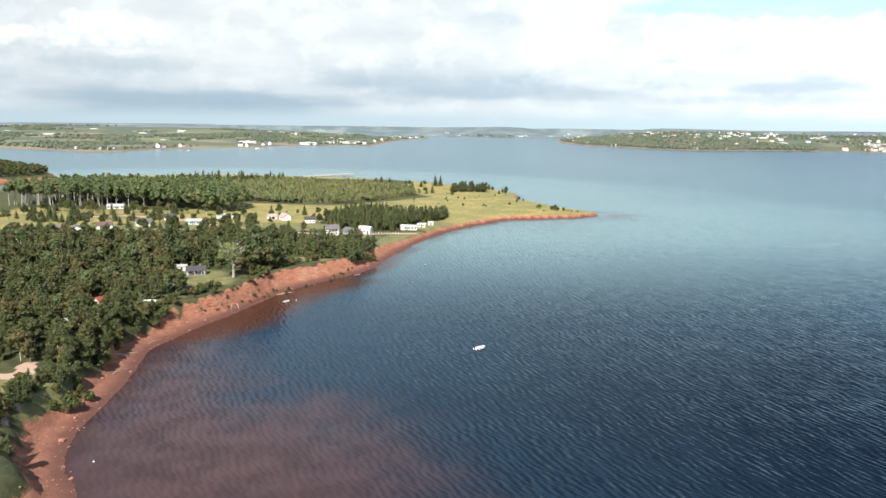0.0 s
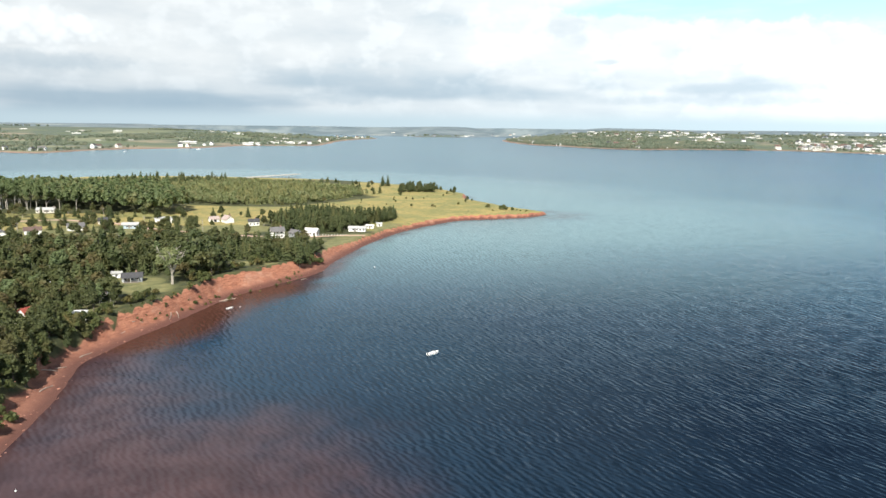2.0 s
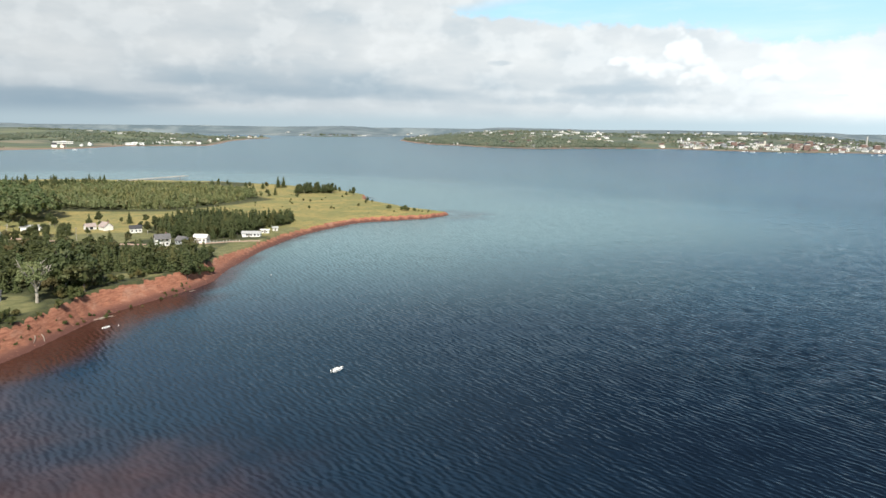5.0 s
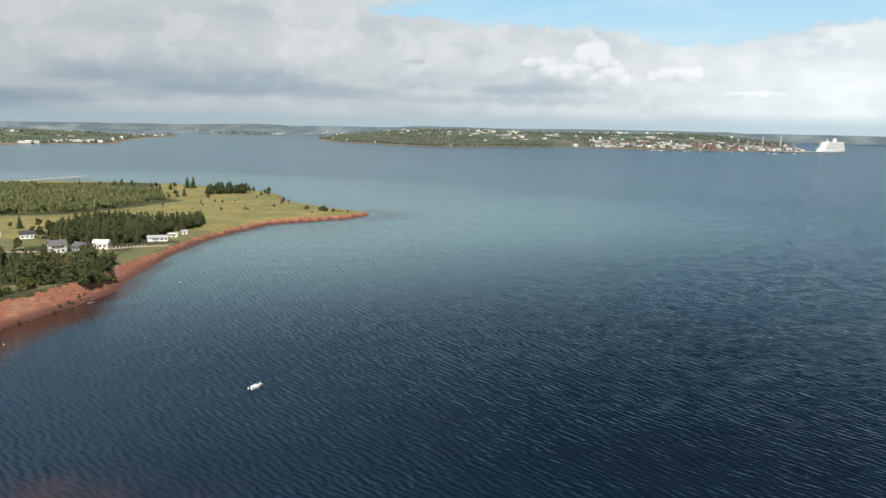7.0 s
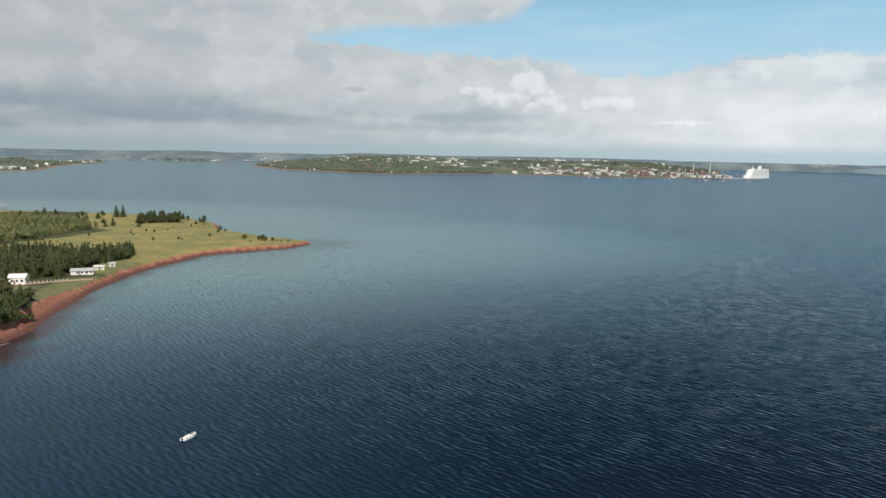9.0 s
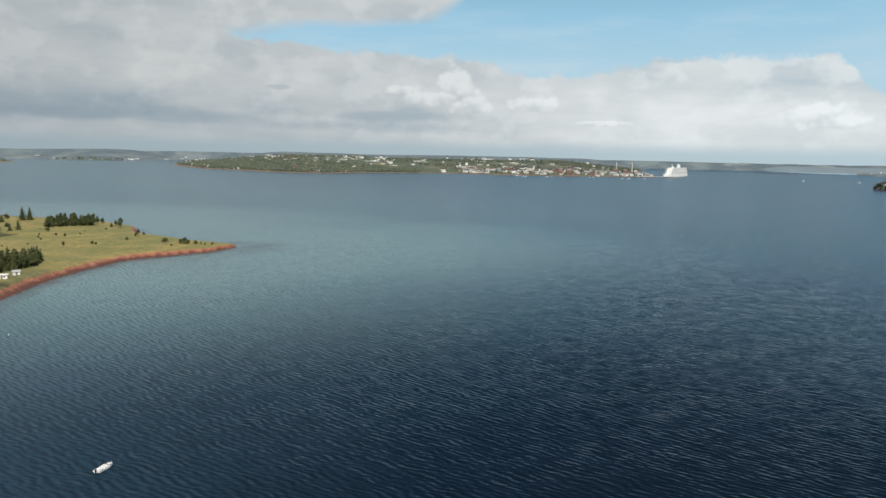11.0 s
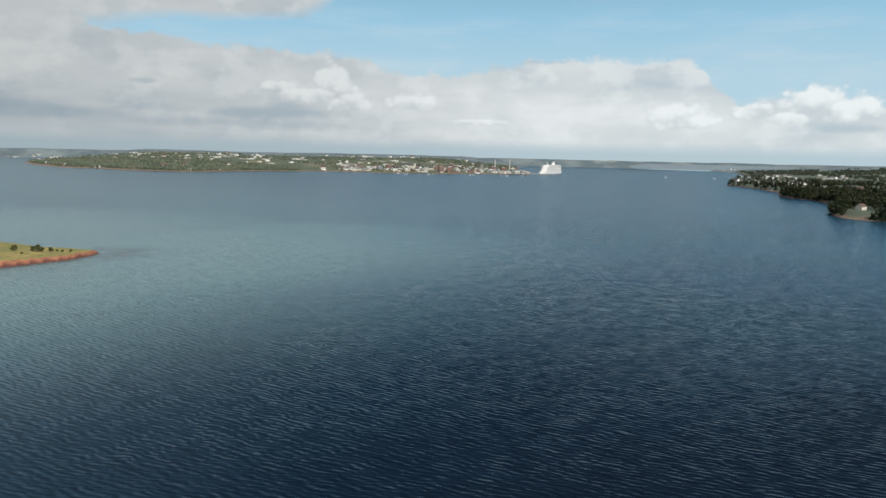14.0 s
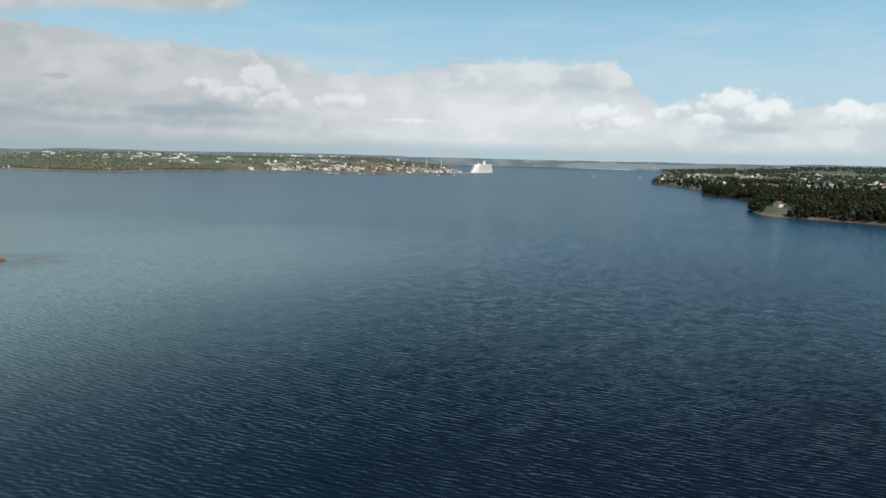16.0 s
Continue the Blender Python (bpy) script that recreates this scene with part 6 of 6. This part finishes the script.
town_kinds = [block("town_building", "red brick town building near the quay", 34, 20, 14, BRICK, SHINGLE, 4), block("town_building", "white town building with window bands", 30, 18, 11, WHITE, PALE_ROOF, 3), block("town_building", "cream waterfront building with a flat roof", 44, 20, 10, CREAM, PALE_ROOF, 3), block("town_building", "dark red brick warehouse by the quay", 40, 22, 9, BRICK, DARK_SHINGLE, 2), block("town_building", "grey office building of several storeys", 26, 22, 22, GREY_SIDING, PALE_ROOF, 6), block("town_building", "tall brick hotel of many storeys", 30, 22, 28, BRICK, PALE_ROOF, 8)]
shed_kinds = [block("warehouse", "long white warehouse with a bright roof", 90, 40, 9, WHITE, WHITE, 1, "warehouses inland"), block("warehouse", "long pale warehouse with a grey roof", 70, 34, 8, CREAM, PALE_ROOF, 1, "warehouses inland")]
count = {}


def settle(kinds, k, x, y, turn, scale=1.0):
    ob = kinds[k % len(kinds)]
    z = float(far_z(x, y)[0])
    if z < 0.8:
        return
    m = pose(float(x), float(y), z, 0, 0, float(turn))
    got = copy_thing(ob, m) if count.get(ob) else ob
    got.matrix_basis = m
    got.scale = (scale, scale, scale)
    count[ob] = 1


def line_up(line, first, last, step, inland, chance, kinds, turn_spread=25, scale=1.0):
    """Buildings strung along a stretch of a shore, between two bearings."""
    seg = np.roll(line, -1, 0) - line
    for (ax, ay), (dx, dy) in zip(line, seg):
        length = math.hypot(dx, dy)
        for t in np.arange(rng.uniform(0, step), length, step):
            x, y = ax + dx * t / length, ay + dy * t / length
            bearing = math.degrees(math.atan2(x, y))
            if first < bearing < last and math.hypot(x, y) < 4850 and rng.uniform() < chance:
                s = inland + rng.uniform(-8, 26)
                for side in (1, -1):
                    qx, qy = x - side * dy / length * s, y + side * dx / length * s
                    if shore_distance(np.array([qx]), np.array([qy]), line)[0] > 12:
                        settle(kinds, int(rng.integers(0, 99)), qx, qy, math.degrees(math.atan2(dy, dx)) + rng.uniform(-turn_spread, turn_spread), scale * rng.uniform(0.75, 1.15))
                        break


line_up(WEST, -33, -1, 62, 34, 0.62, house_kinds)
line_up(NORTH, -3, 12, 90, 40, 0.6, house_kinds)
line_up(CITY, 8, 16, 55, 30, 0.55, house_kinds)
line_up(CITY, 20, 33, 75, 34, 0.45, house_kinds)
line_up(EAST, 59, 70, 70, 38, 0.55, house_kinds, 40, 0.8)
# the town: its quay, the streets behind, the suburbs on the slope
quay = [(1354, 2275), (1434, 2154), (1580, 2025), (1776, 1990), (1934, 1917), (1990, 1900)]
for k in range(170):
    t = rng.uniform(0, 4.75)
    i = int(t)
    (ax, ay), (bx, by) = quay[i], quay[i + 1]
    back = rng.uniform(26, 420) ** 1.0
    x, y = ax + (bx - ax) * (t - i) + back * 0.55, ay + (by - ay) * (t - i) + back * 0.84
    tall = 4 if rng.uniform() < 0.72 else 6
    settle(town_kinds, int(rng.choice([0, 1, 1, 1, 1, 2, 2, 3]) if tall == 4 else rng.integers(0, 6)), x, y, -25 + rng.uniform(-12, 12), rng.uniform(0.36, 0.7))
for k in range(50):
    t = rng.uniform(0.6, 4.9)
    i = int(t)
    (ax, ay), (bx, by) = quay[i], quay[i + 1]
    back = rng.uniform(24, 300)
    settle(town_kinds, int(rng.choice([1, 1, 1, 2, 4])), ax + (bx - ax) * (t - i) + back * 0.55, ay + (by - ay) * (t - i) + back * 0.84, -25 + rng.uniform(-14, 14), rng.uniform(0.3, 0.55))
for k in range(64):
    a, r = math.radians(rng.uniform(16, 48)), rng.uniform(2550, 4300)
    settle(house_kinds, int(rng.integers(0, 99)), r * math.sin(a), r * math.cos(a), rng.uniform(0, 180), rng.uniform(0.9, 1.4))
for k in range(32):
    a, r = math.radians(rng.uniform(31, 45)), rng.uniform(2560, 3000)
    settle(house_kinds, int(rng.choice([0, 1, 1, 2, 4])), r * math.sin(a), r * math.cos(a), rng.uniform(0, 180), rng.uniform(0.7, 1.0))
for a0, a1, r0, r1, n in ((13.5, 26, 3500, 4150, 46), (-33, -3, 2600, 4100, 34), (27, 45, 3300, 4500, 12), (66, 78, 2300, 3300, 26), (22, 44, 2900, 3900, 22), (-10, 10, 4200, 4650, 8)):
    for k in range(n):
        a, r = math.radians(rng.uniform(a0, a1)), rng.uniform(r0, r1)
        settle(shed_kinds, int(rng.integers(0, 99)), r * math.sin(a), r * math.cos(a), -math.degrees(a) + rng.uniform(-14, 14), rng.uniform(0.18, 0.5))
for k in range(34):
    x = float(rng.uniform(1480, 2080))
    y = float(np.interp(x, [1430, 1560, 1740, 1940, 2100], [705, 775, 903, 1103, 1065])) - float(rng.uniform(20, 170))
    settle(house_kinds, int(rng.choice([0, 1, 4, 1])), x, y, rng.uniform(0, 180), rng.uniform(0.6, 0.9))
for k in range(78):
    a, r = math.radians(rng.uniform(60.5, 78)), rng.uniform(1650, 3300)
    settle(house_kinds, int(rng.integers(0, 99)), r * math.sin(a), r * math.cos(a), rng.uniform(0, 180), rng.uniform(0.7, 1.1))
for x, y, turn, kinds, s in ((-450, 2330, 10, shed_kinds, 0.6), (-400, 2420, 8, shed_kinds, 0.5), (-340, 2450, 5, shed_kinds, 0.5), (-300, 2440, 5, shed_kinds, 0.6), (-650, 2330, 12, shed_kinds, 0.6), (1110, 455, 20, house_kinds, 0.55), (1162, 470, 60, house_kinds, 0.8), (1560, 500, 15, house_kinds, 0.9), (1600, 490, 15, house_kinds, 1.0), (1700, 480, 15, house_kinds, 1.0)):
    settle(kinds, int(x), x, y, turn, s)


def stack_chimney(x, y, tall):
    root = tagged(new("power_station_chimney"), "tall pale concrete chimney behind the quays", "chimney", "power station chimneys")
    root.matrix_basis = pose(x, y, float(far_z(x, y)[0]) - 0.5)
    part("shaft", tube(bmesh.new(), [(0, 0, 0), (0, 0, tall)], [3.4, 2.3], 14), CONCRETE, root)
    part("cap", tube(bmesh.new(), [(0, 0, tall + 0.01), (0, 0, tall + 2)], [2.7, 2.7], 14), PALE_ROOF, root)


stack_chimney(2010, 2135, 44)
stack_chimney(2075, 2115, 50)


def church(x, y):
    root = tagged(new("church"), "stone church with two slender spires", "church")
    root.matrix_basis = pose(x, y, float(far_z(x, y)[0]), 0, 0, 30)
    root.scale = (0.6, 0.6, 0.8)
    part("nave", box(bmesh.new(), -9, -20, -1, 9, 20, 14), CREAM, root)
    bm = bmesh.new()
    v = [bm.verts.new(p) for p in ((-9.5, -20.5, 14.01), (9.5, -20.5, 14.01), (9.5, 20.5, 14.01), (-9.5, 20.5, 14.01), (0, -20.5, 22), (0, 20.5, 22))]
    for q in ((0, 1, 4), (1, 2, 5, 4), (2, 3, 5), (3, 0, 4, 5), (3, 2, 1, 0)):
        bm.faces.new([v[i] for i in q])
    part("roof", bm, SHINGLE, root)
    for s in (-1, 1):
        t = part("tower", box(bmesh.new(), s * 6 - 3, -26, -1, s * 6 + 3, -20.05, 26), CREAM, root)
        bm = bmesh.new()
        bmesh.ops.create_cone(bm, cap_ends=True, segments=8, radius1=3.2, radius2=0.1, depth=20, matrix=Matrix.Translation((s * 6, -23, 36.02)))
        part("spire", bm, SHINGLE, t)


church(1700, 2290)


def quay_wall():
    root = tagged(new("cruise_pier"), "long concrete cruise pier reaching from the quays", "pier")
    root.matrix_basis = pose(1960, 1925, 0, 0, 0, -8)
    part("deck", box(bmesh.new(), -60, -9, 1.8, 150, 9, 3.2, 0.1), CONCRETE, root)
    for k in range(14):
        part("pile", tube(bmesh.new(), [(-50 + 14 * k, -7, -6), (-50 + 14 * k, -7, 1.79)], [0.7, 0.7], 8), TIMBER, root)


quay_wall()


def cruise_ship(x, y, turn):
    """A large white cruise ship alongside the pier, bow at +x."""
    root = tagged(new("cruise_ship"), "large white cruise ship moored at the town pier", "ship")
    root.matrix_basis = pose(x, y, 0, 0, 0, turn)
    L, B = 118.0, 15.0

    def outline(l0, l1, half, taper):
        pts = [(l0, -half), (l1 - taper, -half), (l1 - taper * 0.45, -half * 0.72), (l1, -half * 0.08)]
        return pts + [(px, -py) for px, py in reversed(pts)]

    bm = bmesh.new()
    rings = [[bm.verts.new((px * (1 - 0.0035 * (12 - z) * (px > 60)), py * (0.86 + 0.14 * (z + 5) / 17), z)) for px, py in outline(-L, L, B, 52)] for z in (-5, 0, 6, 12)]
    for a, b in zip(rings, rings[1:]):
        for k in range(8):
            bm.faces.new((a[k], a[(k + 1) % 8], b[(k + 1) % 8], b[k]))
    bm.faces.new(rings[0][::-1])
    bm.faces.new(rings[-1])
    hull = part("hull", bm, HULL_WHITE, root)
    part("boot_topping", prism(bmesh.new(), outline(-L - 0.1, L - 2, B * 0.93, 52), -1, 0.9), RUBBER, hull, "dark waterline band")
    for k in range(8):
        z = 12.02 + 3.0 * k
        front = 94 - 3.2 * k
        part("deck_house", prism(bmesh.new(), outline(-L + 4 + 1.2 * k, front, B - 0.6 - 0.12 * k, 20), z, z + 2.7), HULL_WHITE, root)
        part("window_band", prism(bmesh.new(), outline(-L + 5 + 1.2 * k, front - 0.6, B - 0.5 - 0.12 * k, 20), z + 1.2, z + 1.5), PANE, root)
    part("bridge", prism(bmesh.new(), outline(44, 62, B + 1.5, 6), 28.0, 31.0), HULL_WHITE, root)
    funnel = part("funnel", prism(bmesh.new(), [(-52, -5), (-36, -4), (-33, 0), (-36, 4), (-52, 5)], 36.0, 49.0), HULL_WHITE, root)
    part("funnel_band", prism(bmesh.new(), [(-52.3, -5.2), (-35.8, -4.2), (-32.7, 0), (-35.8, 4.2), (-52.3, 5.2)], 45.0, 47.0), GREY_SIDING, funnel)
    part("mast", tube(bmesh.new(), [(30, 0, 34), (29, 0, 50)], [1.4, 0.5], 8), HULL_WHITE, root)
    part("radar_dome", tube(bmesh.new(), [(18, 0, 34), (18, 0, 38), (18, 0, 41)], [2.6, 3.0, 0.8], 10), HULL_WHITE, root)
    for s in (-1, 1):
        for k in range(7):
            bm = bmesh.new()
            bmesh.ops.create_uvsphere(bm, u_segments=8, v_segments=6, radius=1.0)
            bmesh.ops.scale(bm, vec=(5.0, 1.5, 1.5), verts=bm.verts)
            bmesh.ops.translate(bm, vec=(-70 + 17 * k, s * (B + 0.6), 19.5), verts=bm.verts)
            part("lifeboat", bm, CREAM, root, "cream lifeboat")


cruise_ship(2150, 1965, 203)


def yacht(x, y, turn, s):
    root = tagged(new("sailing_yacht"), "small white yacht moored off the town", "boat", "boats off the town")
    root.matrix_basis = pose(x, y, 0.3, 0, 0, turn)
    root.scale = (s, s, s)
    part("hull", hull_mesh(11, 3.4, 1.8), HULL_WHITE, root)
    part("cabin", box(bmesh.new(), -2.5, -1.1, 0.2, 2.0, 1.1, 1.9, 0.15), HULL_WHITE, root)
    part("mast", tube(bmesh.new(), [(0.6, 0, 0.5), (0.6, 0, 14)], [0.14, 0.09], 6), STEEL, root)


for k in range(14):
    a, r = radians(rng.uniform(34, 46)), rng.uniform(2480, 2560)
    yacht(float(r * math.sin(a)), float(r * math.cos(a)) - 30, float(rng.uniform(0, 360)), 1.0)
for x, y in ((1690, 850), (2350, 1560), (2450, 1420), (-640, 1760), (-520, 1960)):
    yacht(x, y, x % 360, 1.0)
